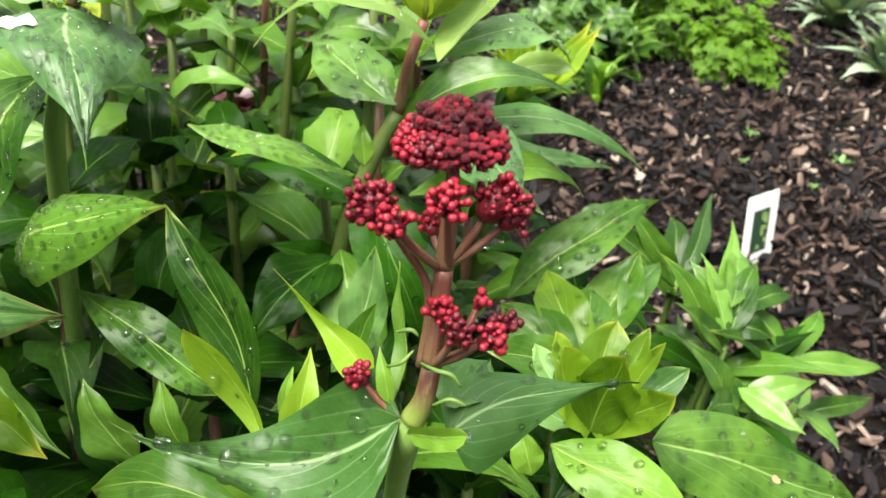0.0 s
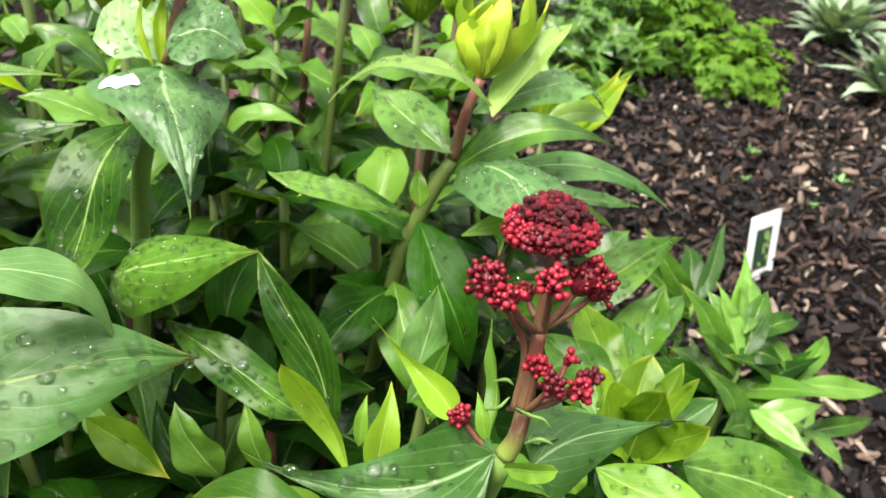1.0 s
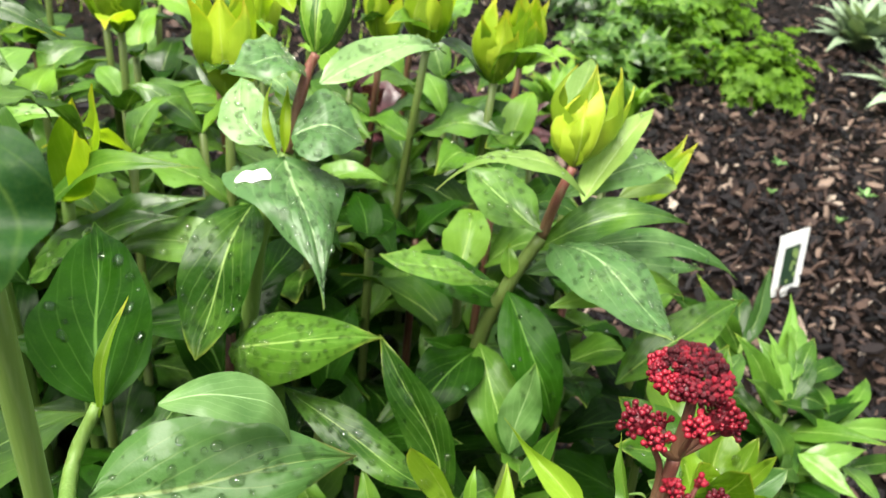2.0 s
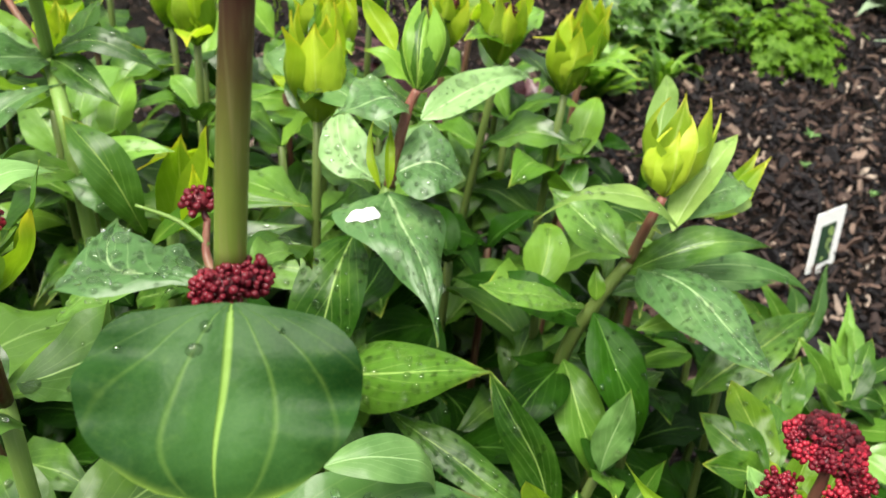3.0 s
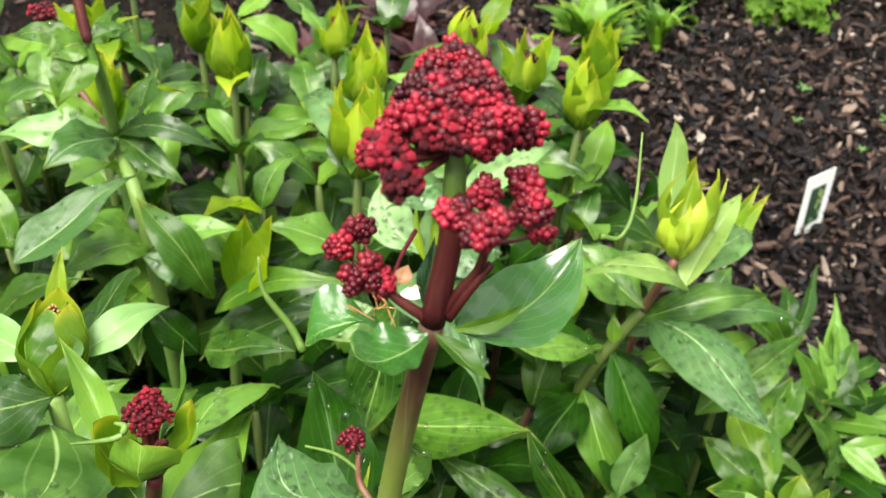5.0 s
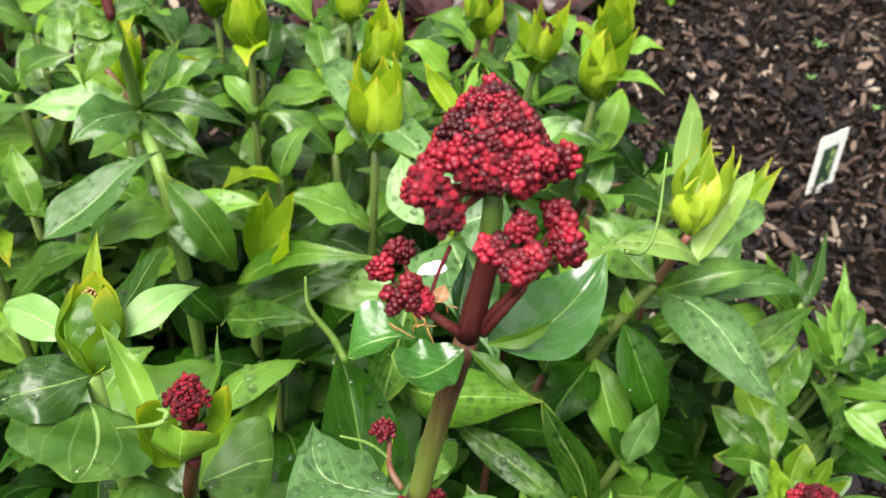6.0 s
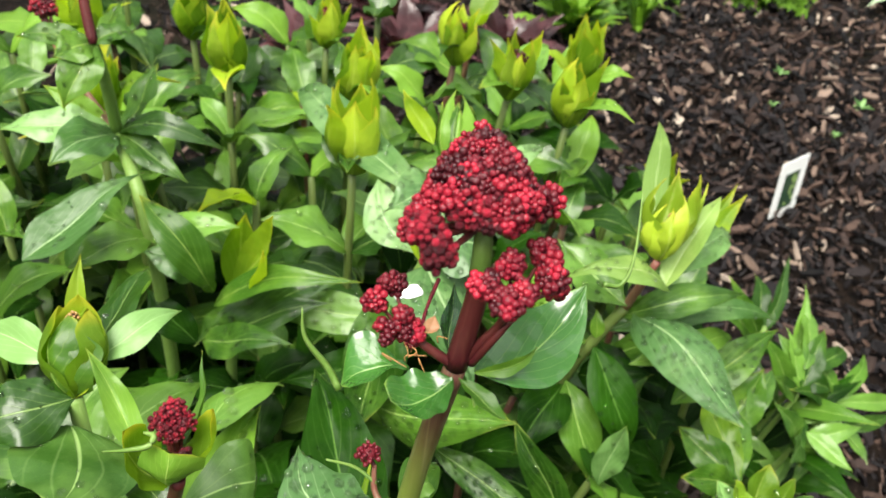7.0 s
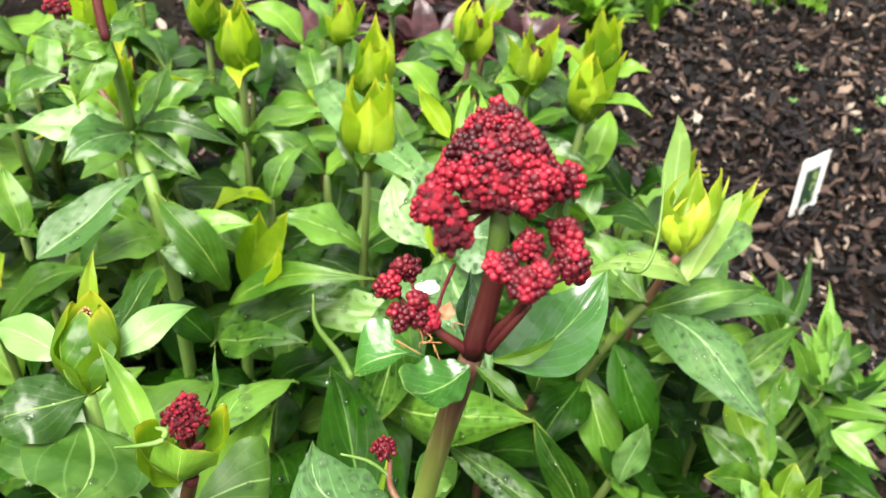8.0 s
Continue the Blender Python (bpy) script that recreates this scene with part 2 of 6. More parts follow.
# thin drops let some of the light straight through to the leaf
clear = m.add("ShaderNodeMixShader", i0=0.16, i1=m.bsdf.outputs[0], i2=m.add("ShaderNodeBsdfTransparent").outputs[0])
m.tree.links.new(clear.outputs[0], m.out.inputs[0])


def earth_material():
    m = Nodes("wet_bark_mulch")
    where = m.place()
    big, mid, fine = m.noise(1.6, 4.0, where), m.noise(22.0, 5.0, where, 0.6), m.noise(160.0, 4.0, where, 0.6)
    # wet soil tones taken near-black, putting the shade of gaps between chips into colour
    col = m.mix(m.step(mid, 0.38, 0.68), (0.0025, 0.002, 0.0018, 1), (0.011, 0.0075, 0.0055, 1))
    col = m.mix(m.step(fine, 0.58, 0.78), col, (0.034, 0.023, 0.017, 1))
    col = m.mix(m.math("MULTIPLY", m.step(big, 0.55, 0.75), 0.35), col, (0.020, 0.022, 0.009, 1))
    h = m.math("ADD", mid, m.math("MULTIPLY", fine, 0.5))
    return m.surface(col, m.math("MULTIPLY_ADD", fine, 0.4), m.bump(h, 0.9, 0.012), Specular_IOR_Level=0.05)


EARTH = earth_material()


def chip_material(name, island):
    m = Nodes(name)
    where = m.place()
    rnd = m.add("ShaderNodeNewGeometry").outputs["Random Per Island"] if island else m.chance()
    ramp = m.add("ShaderNodeValToRGB", i0=rnd)
    cr = ramp.color_ramp
    cr.interpolation = "LINEAR"
    shades = ((0.0, (0.003, 0.003, 0.0032)), (0.28, (0.007, 0.0065, 0.0075)), (0.52, (0.013, 0.011, 0.0118)), (0.72, (0.030, 0.0205, 0.0175)), (0.88, (0.064, 0.043, 0.035)), (0.96, (0.14, 0.105, 0.085)), (1.0, (0.27, 0.235, 0.20)))
    while len(cr.elements) < len(shades):
        cr.elements.new(0.5)
    for e, (at, c) in zip(cr.elements, shades):
        e.position, e.color = at, (*c, 1)
    grain = m.add("ShaderNodeMapping", Vector=where)
    grain.inputs["Scale"].default_value = (90, 400, 400)
    g = m.noise(1.0, 4.0, grain.outputs[0])
    col = m.mix(m.step(g, 0.35, 0.8), ramp.outputs[0], m.mix(1.0, ramp.outputs[0], (1.9, 1.75, 1.6, 1), "MULTIPLY"))
    return m.surface(col, m.math("MULTIPLY_ADD", g, 0.35), m.bump(g, 0.6, 0.002), Specular_IOR_Level=0.12)


CHIP = chip_material("bark_chip", False)
CHIPS = chip_material("bark_chips", True)
for mm in (EARTH, CHIP, CHIPS, STEM_GREEN, STEM_DARK, STEM_MIXED, STEM_RED, STEM_PINK):
    link = mm.node_tree.nodes["Principled BSDF"].inputs["Roughness"].links[0].from_node
    link.inputs[2].default_value = 0.34 if mm in (STEM_GREEN, STEM_DARK, STEM_MIXED, STEM_RED, STEM_PINK) else 0.42


# ---------------------------------------------------------------- building helpers
ORIGIN = {}
rng = random.Random(7)


def thing(name, at, label, category, group="", kind=""):
    """An Empty at a thing's base that carries its parts."""
    ob = new(name)
    ob.empty_display_size = 0.02
    ob.location = at
    ORIGIN[ob.name] = Vector(at)
    return tagged(ob, label, category, group, kind)


def mesh_of(name, verts, faces, mat, uvs=None, smooth=True):
    me = bpy.data.meshes.new(name)
    me.from_pydata([tuple(v) for v in verts], [], faces)
    if uvs is not None:
        layer = me.uv_layers.new(name="UVMap")
        index = np.zeros(len(me.loops), dtype=np.int32)
        me.loops.foreach_get("vertex_index", index)
        layer.data.foreach_set("uv", np.asarray(uvs, dtype=np.float32)[index].ravel())
    if smooth:
        me.polygons.foreach_set("use_smooth", [True] * len(me.polygons))
    me.materials.append(mat)
    return me


def part(name, me, parent, label="", kind=""):
    """Links a mesh, whose points are in world metres, as one part under a thing or a part."""
    o = ORIGIN[parent.name]
    me.transform(Matrix.Translation(-o))
    ob = new(name, me)
    ob.parent = parent
    ORIGIN[ob.name] = o
    return tagged(ob, label, kind=kind)


def unit(v):
    v = np.asarray(v, dtype=float)
    return v / max(np.linalg.norm(v), 1e-9)


class Blade:
    """The surface of one leaf from its base to its tip. up: the way its upper side faces; arch: bow of the midrib; cup: raised (or
    drooped) margins; wave: frilled margins; curl: the tip bent down; widest: where along its length; foot: width at the base; taper: how drawn out the tip is; twist: degrees."""

    def __init__(self, base, tip, width, up=(0, 0, 1), arch=0.12, cup=0.12, wave=0.07, curl=0.12, widest=0.4, foot=0.35, bend=0.0, taper=2.15, twist=16, pleat=1.0, seed=0):
        self.b, self.t, self.w = np.array(base, float), np.array(tip, float), width
        d = self.t - self.b
        self.len = np.linalg.norm(d)
        self.d = d / self.len
        s = np.cross(self.d, unit(up))
        self.s = unit(s if np.linalg.norm(s) > 1e-3 else np.cross(self.d, (1, 0.2, 0)))
        self.n = np.cross(self.s, self.d)
        self.arch, self.cup, self.wave, self.curl, self.foot, self.bend, self.taper, self.widest = arch, cup, wave, curl, foot, bend, taper, widest
        r = random.Random(seed * 31 + 5)
        self.ph = [r.uniform(0, 6.28) for _ in range(4)]
        self.k = r.uniform(1.6, 2.6)
        self.pleat = pleat
        self.lop = r.uniform(-0.10, 0.10)
        self.twist = radians(twist) * r.uniform(-1, 1)

    def half(self, s):
        s = np.clip(s, 0, 1)
        a, b = self.taper * self.widest, self.taper * (1 - self.widest)
        body = s ** a * (1 - s) ** b / (self.widest ** a * (1 - self.widest) ** b)
        return 0.5 * self.w * np.maximum(body, self.foot * (1 - s) ** 3 * 0.9) * np.sqrt(np.clip(s / 0.07 + 0.015, 0, 1))

    def at(self, s, t):
        s, t = np.asarray(s, float), np.asarray(t, float)
        h = self.half(s)
        rise = self.len * self.arch * 4 * s * (1 - s) - self.curl * self.len * np.maximum(s - 0.6, 0) ** 2 * 2.5 + self.len * 0.020 * np.sin(6.5 * s + self.ph[3]) * np.sin(np.pi * np.clip(s, 0, 1))
        sway = self.len * (self.bend * 4 * s * (1 - s) + 0.022 * np.sin(4 * s + self.ph[0]) * s * (1 - s) * 4)
        edge = np.where(t < 0, np.sin(2 * np.pi * self.k * s + self.ph[1]), np.sin(2 * np.pi * self.k * s * 1.13 + self.ph[2]))
        lift = h * self.cup * np.abs(t) ** 1.5 + self.wave * self.w * edge * t ** 2 * np.sin(np.pi * np.clip(s, 0, 1)) + h * self.lop * t
        lift = lift + 0.022 * self.pleat * self.w * np.sin(9.0 * s + self.ph[3] + 2.2 * t) * np.sin(np.pi * np.clip(s, 0, 1)) * (0.35 + np.abs(t)) + 0.042 * self.pleat * self.w * np.abs(np.sin(np.pi * 5 * (s - 0.70 * np.abs(t)))) * np.abs(t) * (1 - np.abs(t)) * 4 - 0.010 * self.w * np.exp(-(t / 0.10) ** 2)
        turn = self.twist * (s - 0.25) * 1.6
        wide = h * t * (1 - 0.12 * abs(self.cup) * np.abs(t))
        p = self.b + np.multiply.outer(s * self.len, self.d) + np.multiply.outer(rise + lift * np.cos(turn) + wide * np.sin(turn), self.n)
        return p + np.multiply.outer(sway + wide * np.cos(turn) - lift * np.sin(turn), self.s)

    def normal(self, s, t):
        e = 0.01
        a = self.at(s + e, t) - self.at(s - e, t)
        b = self.at(s, t + 0.05) - self.at(s, t - 0.05)
        n = unit(np.cross(b, a))
        return n if n @ self.n > 0 else -n

    def mesh(self, mat, rows=14, cols=8):
        ss = np.linspace(0, 1, rows + 1)
        tt = np.linspace(-1, 1, cols + 1)
        S, T = np.meshgrid(ss, tt, indexing="ij")
        pts = self.at(S.ravel(), T.ravel())
        uv = np.stack([T.ravel() * 0.5 + 0.5, S.ravel()], 1)
        c = cols + 1
        faces = [(i * c + j, i * c + j + 1, (i + 1) * c + j + 1, (i + 1) * c + j) for i in range(rows) for j in range(cols)]
        return mesh_of("leaf", pts, faces, mat, uv)


def round_drop(rows=7, sides=12):
    v, f = [(0, 0, 1)], []
    for i in range(1, rows):
        a = math.pi * i / rows
        v += [(math.sin(a) * math.cos(2 * math.pi * j / sides), math.sin(a) * math.sin(2 * math.pi * j / sides), math.cos(a)) for j in range(sides)]
    v.append((0, 0, -1))
    f += [(0, 1 + j, 1 + (j + 1) % sides) for j in range(sides)]
    for i in range(rows - 2):
        o = 1 + i * sides
        f += [(o + j, o + sides + j, o + sides + (j + 1) % sides, o + (j + 1) % sides) for j in range(sides)]
    o = 1 + (rows - 2) * sides
    f += [(o + j, len(v) - 1, o + (j + 1) % sides) for j in range(sides)]
    return np.array(v, float), f


DROP_V, DROP_F = round_drop()


def droplets(blade, leaf_ob, count, seed, big=0.0025, small=0.0005):
    """Rain drops standing on a leaf: many small, few large, none touching."""
    r = random.Random(seed)
    count = int(count * 1.6) if count >= 20 else count
    verts, faces, taken = [], [], []
    for _ in range(count * 4):
        if len(taken) >= count:
            break
        s, t = r.uniform(0.08, 0.93), r.uniform(-0.88, 0.88)
        size = small + (big - small) * r.random() ** 1.5
        p = blade.at(s, t)
        if any(np.linalg.norm(p - q) < (size + z) * 1.15 for q, z in taken):
            continue
        taken.append((p, size))
        n = blade.normal(s, t)
        x = unit(np.cross(n, (r.uniform(-1, 1), r.uniform(-1, 1), 0.3)))
        y = np.cross(n, x)
        flat = r.uniform(0.58, 0.78)
        long = r.uniform(1.0, 1.35)
        o = len(verts)
        verts += [p + size * (v[0] * long * x + v[1] * y + (v[2] + 0.12) * flat * n) for v in DROP_V]
        faces += [tuple(i + o for i in f) for f in DROP_F]
    if verts:
        part("rain_water", mesh_of("rain_water", verts, faces, WATER), leaf_ob, "clear rain droplets", "stuff")


LEAF_NO = [0]


def leaf(plant, mat, base, tip, width, up=(0, -0.4, 0.9), drops=0, rows=14, cols=8, label="", name="leaf", seed=None, **shape):
    LEAF_NO[0] += 1
    blade = Blade(base, tip, width, up, seed=LEAF_NO[0] if seed is None else seed, **shape)
    ob = part(name, blade.mesh(mat, rows, cols), plant, label)
    if drops:
        droplets(blade, ob, round(drops * 1.5), LEAF_NO[0])
    return ob, blade


def smooth_line(points, steps):
    """A Catmull-Rom line through the points."""
    p = [np.array(q, float) for q in points]
    p = [2 * p[0] - p[1]] + p + [2 * p[-1] - p[-2]]
    out = []
    for i in range(1, len(p) - 2):
        for k in range(steps):
            t = k / steps
            a, b, c, d = p[i - 1], p[i], p[i + 1], p[i + 2]
            out.append(0.5 * (2 * b + (c - a) * t + (2 * a - 5 * b + 4 * c - d) * t * t + (3 * b - a - 3 * c + d) * t ** 3))
    out.append(p[-2])
    return out


def tube(points, radii, sides=8, steps=5):
    """A tapering round stalk along a smooth line: its points and faces."""
    line = smooth_line(points, steps)
    n = len(line)
    rad = np.interp(np.linspace(0, 1, n), np.linspace(0, 1, len(radii)), radii)
    ref = np.array((0.31, 0.93, 0.18))
    verts, faces = [], []
    for i, p in enumerate(line):
        d = unit(line[min(i + 1, n - 1)] - line[max(i - 1, 0)])
        x = unit(np.cross(d, ref))
        y = np.cross(d, x)
        verts += [p + rad[i] * (math.cos(2 * math.pi * j / sides) * x + math.sin(2 * math.pi * j / sides) * y) for j in range(sides)]
    for i in range(n - 1):
        faces += [(i * sides + j, i * sides + (j + 1) % sides, (i + 1) * sides + (j + 1) % sides, (i + 1) * sides + j) for j in range(sides)]
    verts += [line[0], line[-1]]
    faces += [(j, len(verts) - 2, (j + 1) % sides) for j in range(sides)]
    o = (n - 1) * sides
    faces += [(o + j, o + (j + 1) % sides, len(verts) - 1) for j in range(sides)]
    return verts, faces


def stalk(plant, points, radii, mat, name="stem", label="", sides=9):
    v, f = tube(points, radii, sides)
    rings = (len(v) - 2) // sides
    uv = [(j / sides, i / (rings - 1)) for i in range(rings) for j in range(sides)] + [(0.5, 0.0), (0.5, 1.0)]
    return part(name, mesh_of(name, v, f, mat, uv), plant, label)


# one bud: a club with a round head
def bud_shape(neck):
    ring = ((0.0, 0.34, 0.0), (neck, 0.46, 0.0), (neck + 0.42, 0.86, 0.03), (neck + 0.95, 1.0, 0.06), (neck + 1.50, 0.80, 0.10), (neck + 1.82, 0.38, 0.14))
    sides, v, f = 8, [], []
    for z, r, lobe in ring:
        for j in range(sides):
            q = r * (1 + lobe * (1 if j % 2 else -1))
            v.append((q * math.cos(2 * math.pi * j / sides), q * math.sin(2 * math.pi * j / sides), z))
    v.append((0, 0, neck + 1.80))
    for i in range(len(ring) - 1):
        f += [(i * sides + j, i * sides + (j + 1) % sides, (i + 1) * sides + (j + 1) % sides, (i + 1) * sides + j) for j in range(sides)]
    o = (len(ring) - 1) * sides
    f += [(o + j, o + (j + 1) % sides, len(v) - 1) for j in range(sides)]
    return v, f


BUD_MESHES = {}
BUDS_ON = {}


def bud_mesh(neck, mat):
    key = (neck, mat.name)
    if key not in BUD_MESHES:
        BUD_MESHES[key] = mesh_of("bud", *bud_shape(neck), mat)
    return BUD_MESHES[key]


def cluster(plant, foot, centre, size, count, mat, bud=0.0008, neck=0.8, seed=0, name="flower_head", shape=(1, 1, 1), floor=-0.35, label="", stalks=STEM_RED, single=True):
    """A tight head of buds round a centre, on fine stalks from its foot. size: its radius."""
    r = random.Random(seed)
    foot, centre = np.array(foot, float), np.array(centre, float)
    out = unit(centre - foot) if np.linalg.norm(centre - foot) > 1e-5 else np.array((0, 0, 1.0))
    x = unit(np.cross(out, (0.2, 0.9, 0.1)))
    y = np.cross(out, x)
    spots = []
    for i in range(count):
        z = 1 - (1 - floor) * (i + 0.5) / count
        a = i * 2.39996 + r.uniform(-0.25, 0.25)
        q = math.sqrt(max(0, 1 - z * z))
        d = q * math.cos(a) * shape[0] * x + q * math.sin(a) * shape[1] * y + z * shape[2] * out
        spots.append((centre + d * size * r.uniform(0.80, 1.04), unit(d + 0.35 * out + np.array([r.uniform(-.3, .3) for _ in range(3)]))))
    v, f = tube([foot, (foot + centre) / 2, centre], [bud * 1.1, bud * 0.9, bud * 0.8], 6, 3)
    for p, d in spots[:: max(1, count // 14)]:
        a, b = tube([centre - out * size * 0.3, p - d * bud], [bud * 0.55, bud * 0.4], 4, 1)
        o = len(v)
        v, f = v + a, f + [tuple(k + o for k in q) for q in b]
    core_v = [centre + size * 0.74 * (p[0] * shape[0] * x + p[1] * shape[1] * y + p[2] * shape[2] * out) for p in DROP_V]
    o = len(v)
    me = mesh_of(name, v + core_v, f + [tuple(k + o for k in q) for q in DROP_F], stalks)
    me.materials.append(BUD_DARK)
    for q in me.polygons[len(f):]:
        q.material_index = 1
    head = part(name, me, plant, label)
    origin = ORIGIN[plant.name]
    done = BUDS_ON.get(plant.name, 0)
    loose_v, loose_f = [], []
    for p, d in spots:
        s = bud * (r.uniform(0.66, 1.2) if r.random() < 0.8 else r.uniform(1.2, 1.4))
        turn = Vector(d).to_track_quat("Z", "Y").to_matrix().to_4x4()
        at = Vector(p - d * bud * (neck + 0.9) * 0.8)
        if single and done < 300:
            ob = new("bud", bud_mesh(neck, mat))
            ob.parent = head
            ob.matrix_basis = Matrix.Translation(at - origin) @ turn @ Matrix.Diagonal((s, s, s, 1))
            done += 1
        else:
            bv, bf = bud_shape(neck)
            o = len(loose_v)
            loose_v += [at + turn.to_3x3() @ (Vector(q) * s) for q in bv]
            loose_f += [tuple(k + o for k in q) for q in bf]
    BUDS_ON[plant.name] = done
    if loose_v:
        part("bud_mass", mesh_of("bud_mass", loose_v, loose_f, mat), head, "", "stuff")
    return head


def young_bud(plant, foot, way, tall, seed, mat=None, spread=0.23, petals=7, showing=False, drops=0, slim=1.4):
    """The closed top of a shoot: pointed young leaves wrapped round the flower bud."""
    r = random.Random(seed)
    foot, way = np.array(foot, float), unit(way)
    x = unit(np.cross(way, (0.3, 0.9, 0.2)))
    y = np.cross(way, x)
    turn = r.uniform(0, 6.28)
    for i in range(petals):
        a = turn + i * (math.pi / 2 if i < 4 else 1.1) + (0.78 if 2 <= i else 0) * (i // 2) + r.uniform(-0.2, 0.2)
        out = math.cos(a) * x + math.sin(a) * y
        inner = i >= petals // 2
        reach = tall * (r.uniform(0.85, 1.05) if inner else r.uniform(0.72, 0.98))
        lean = spread * (r.uniform(0.2, 0.6) if inner else r.uniform(0.8, 1.6))
        base = foot + out * tall * 0.05
        tip = foot + way * reach + out * reach * lean
        leaf(plant, mat or (GOLD if i % 2 else YOUNG), base, tip, tall * slim * r.uniform(0.28, 0.40), up=-out * 0.9 + way * 0.4 * (1 - lean), arch=-r.uniform(0.12, 0.24), cup=r.uniform(0.6, 0.95), curl=r.uniform(-0.1, 0.6), widest=0.36, foot=0.7, rows=10, cols=6, drops=drops)
    if showing:
        top = foot + way * tall * 0.62
        cluster(plant, foot + way * tall * 0.2, top, tall * 0.12, 26, BUD_DARK, bud=tall * 0.018, seed=seed, single=False)


def shoot(at, top, seed, reach=0.075, closed=True, first=0.14, gap=0.052, tall=0.05, mats=None, name="valerian_shoot", label="", group="valerian shoots", drops=0, thick=0.0034, rows=10, cols=6, quiet=0.0):
    """One leafy stem with crossed pairs of leaves, ending in a closed bud or a tuft."""
    r = random.Random(seed)
    at, top = np.array(at, float), np.array(top, float)
    plant = thing(name, at, label or "leafy green red valerian shoot growing from bark mulch", "plant", group)
    mid = (at + top) / 2 + np.array((r.uniform(-.012, .012), r.uniform(-.012, .012), 0))
    line = smooth_line([at, mid, top], 12)
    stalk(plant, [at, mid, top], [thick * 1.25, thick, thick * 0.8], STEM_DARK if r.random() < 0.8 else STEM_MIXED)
    long = np.linalg.norm(top - at)
    n = max(2, int((long * (1 - first)) / gap))
    turn = r.uniform(0, 6.28)
    for i in range(n + 1):
        f = first + (1 - first) * i / n
        p = np.array(line[min(len(line) - 1, int(f * (len(line) - 1)))])
        for side in (0, 1):
            a = turn + i * math.pi / 2 + side * math.pi + r.uniform(-0.35, 0.35)
            out = np.array((math.cos(a), math.sin(a), 0))
            rise = (0.62 if f > 0.9 else 0.32 if f > 0.7 else 0.12) + r.uniform(-0.25, 0.25)
            size = reach * (0.72 if f > 0.93 else 1.0) * r.uniform(0.8, 1.15)
            tip = p + unit(out + np.array((0, 0, rise))) * size
            pick = r.random()
            if mats:
                mat = mats[int(pick * len(mats))]
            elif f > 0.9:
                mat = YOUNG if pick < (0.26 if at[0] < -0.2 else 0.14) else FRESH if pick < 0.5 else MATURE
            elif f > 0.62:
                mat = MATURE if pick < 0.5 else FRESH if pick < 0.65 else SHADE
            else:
                # low leaves are near-black: the canopy's shade is in their colour
                mat = DEEP_SHADED if pick < 0.85 else MATURE
            leaf(plant, mat, p, tip, size * r.uniform(0.40, 0.56), up=unit(np.array((0, 0, 1)) - out * 0.45 * rise), arch=r.uniform(0.02, 0.2) - quiet, cup=r.uniform(-0.1, 0.35), wave=r.uniform(0.06, 0.17), twist=46, curl=r.uniform(0.0, 0.7), widest=r.uniform(0.36, 0.46), rows=rows, cols=cols, drops=drops if f > 0.6 else 0)
    if closed:
        young_bud(plant, top, unit(top - mid + np.array((0, 0, 0.1))), tall, seed + 99, showing=r.random() < 0.3)
    return plant


# ---------------------------------------------------------------- the ground
def ground_height(x, y):
    return 0.010 * noise.noise(Vector((x * 3.1, y * 3.1, 0.3))) + 0.006 * noise.noise(Vector((x * 11.0, y * 11.0, 4.3)))


def build_ground():
    def axis(lo, hi, step, far):
        near = list(np.arange(lo, hi + 1e-6, step))
        out, d = [], step
        x = hi
        while x < far:
            d *= 1.55
            x += d
            out.append(x)
        back, d, x = [], step, lo
        while x > -far:
            d *= 1.55
            x -= d
            back.append(x)
        return back[::-1] + near + out

    xs, ys = axis(-1.5, 1.8, 0.03, 400.0), axis(-0.3, 3.2, 0.03, 400.0)
    verts = [(x, y, ground_height(x, y) if abs(x) < 6 and abs(y) < 6 else 0.0) for y in ys for x in xs]
    c = len(xs)
    faces = [(j * c + i, j * c + i + 1, (j + 1) * c + i + 1, (j + 1) * c + i) for j in range(len(ys) - 1) for i in range(c - 1)]
    ground = new("ground", mesh_of("ground", verts, faces, EARTH))
    ORIGIN[ground.name] = Vector((0, 0, 0))
    return tagged(ground, "dark wet soil covered with bark mulch", "ground", kind="structure")


ground = build_ground()

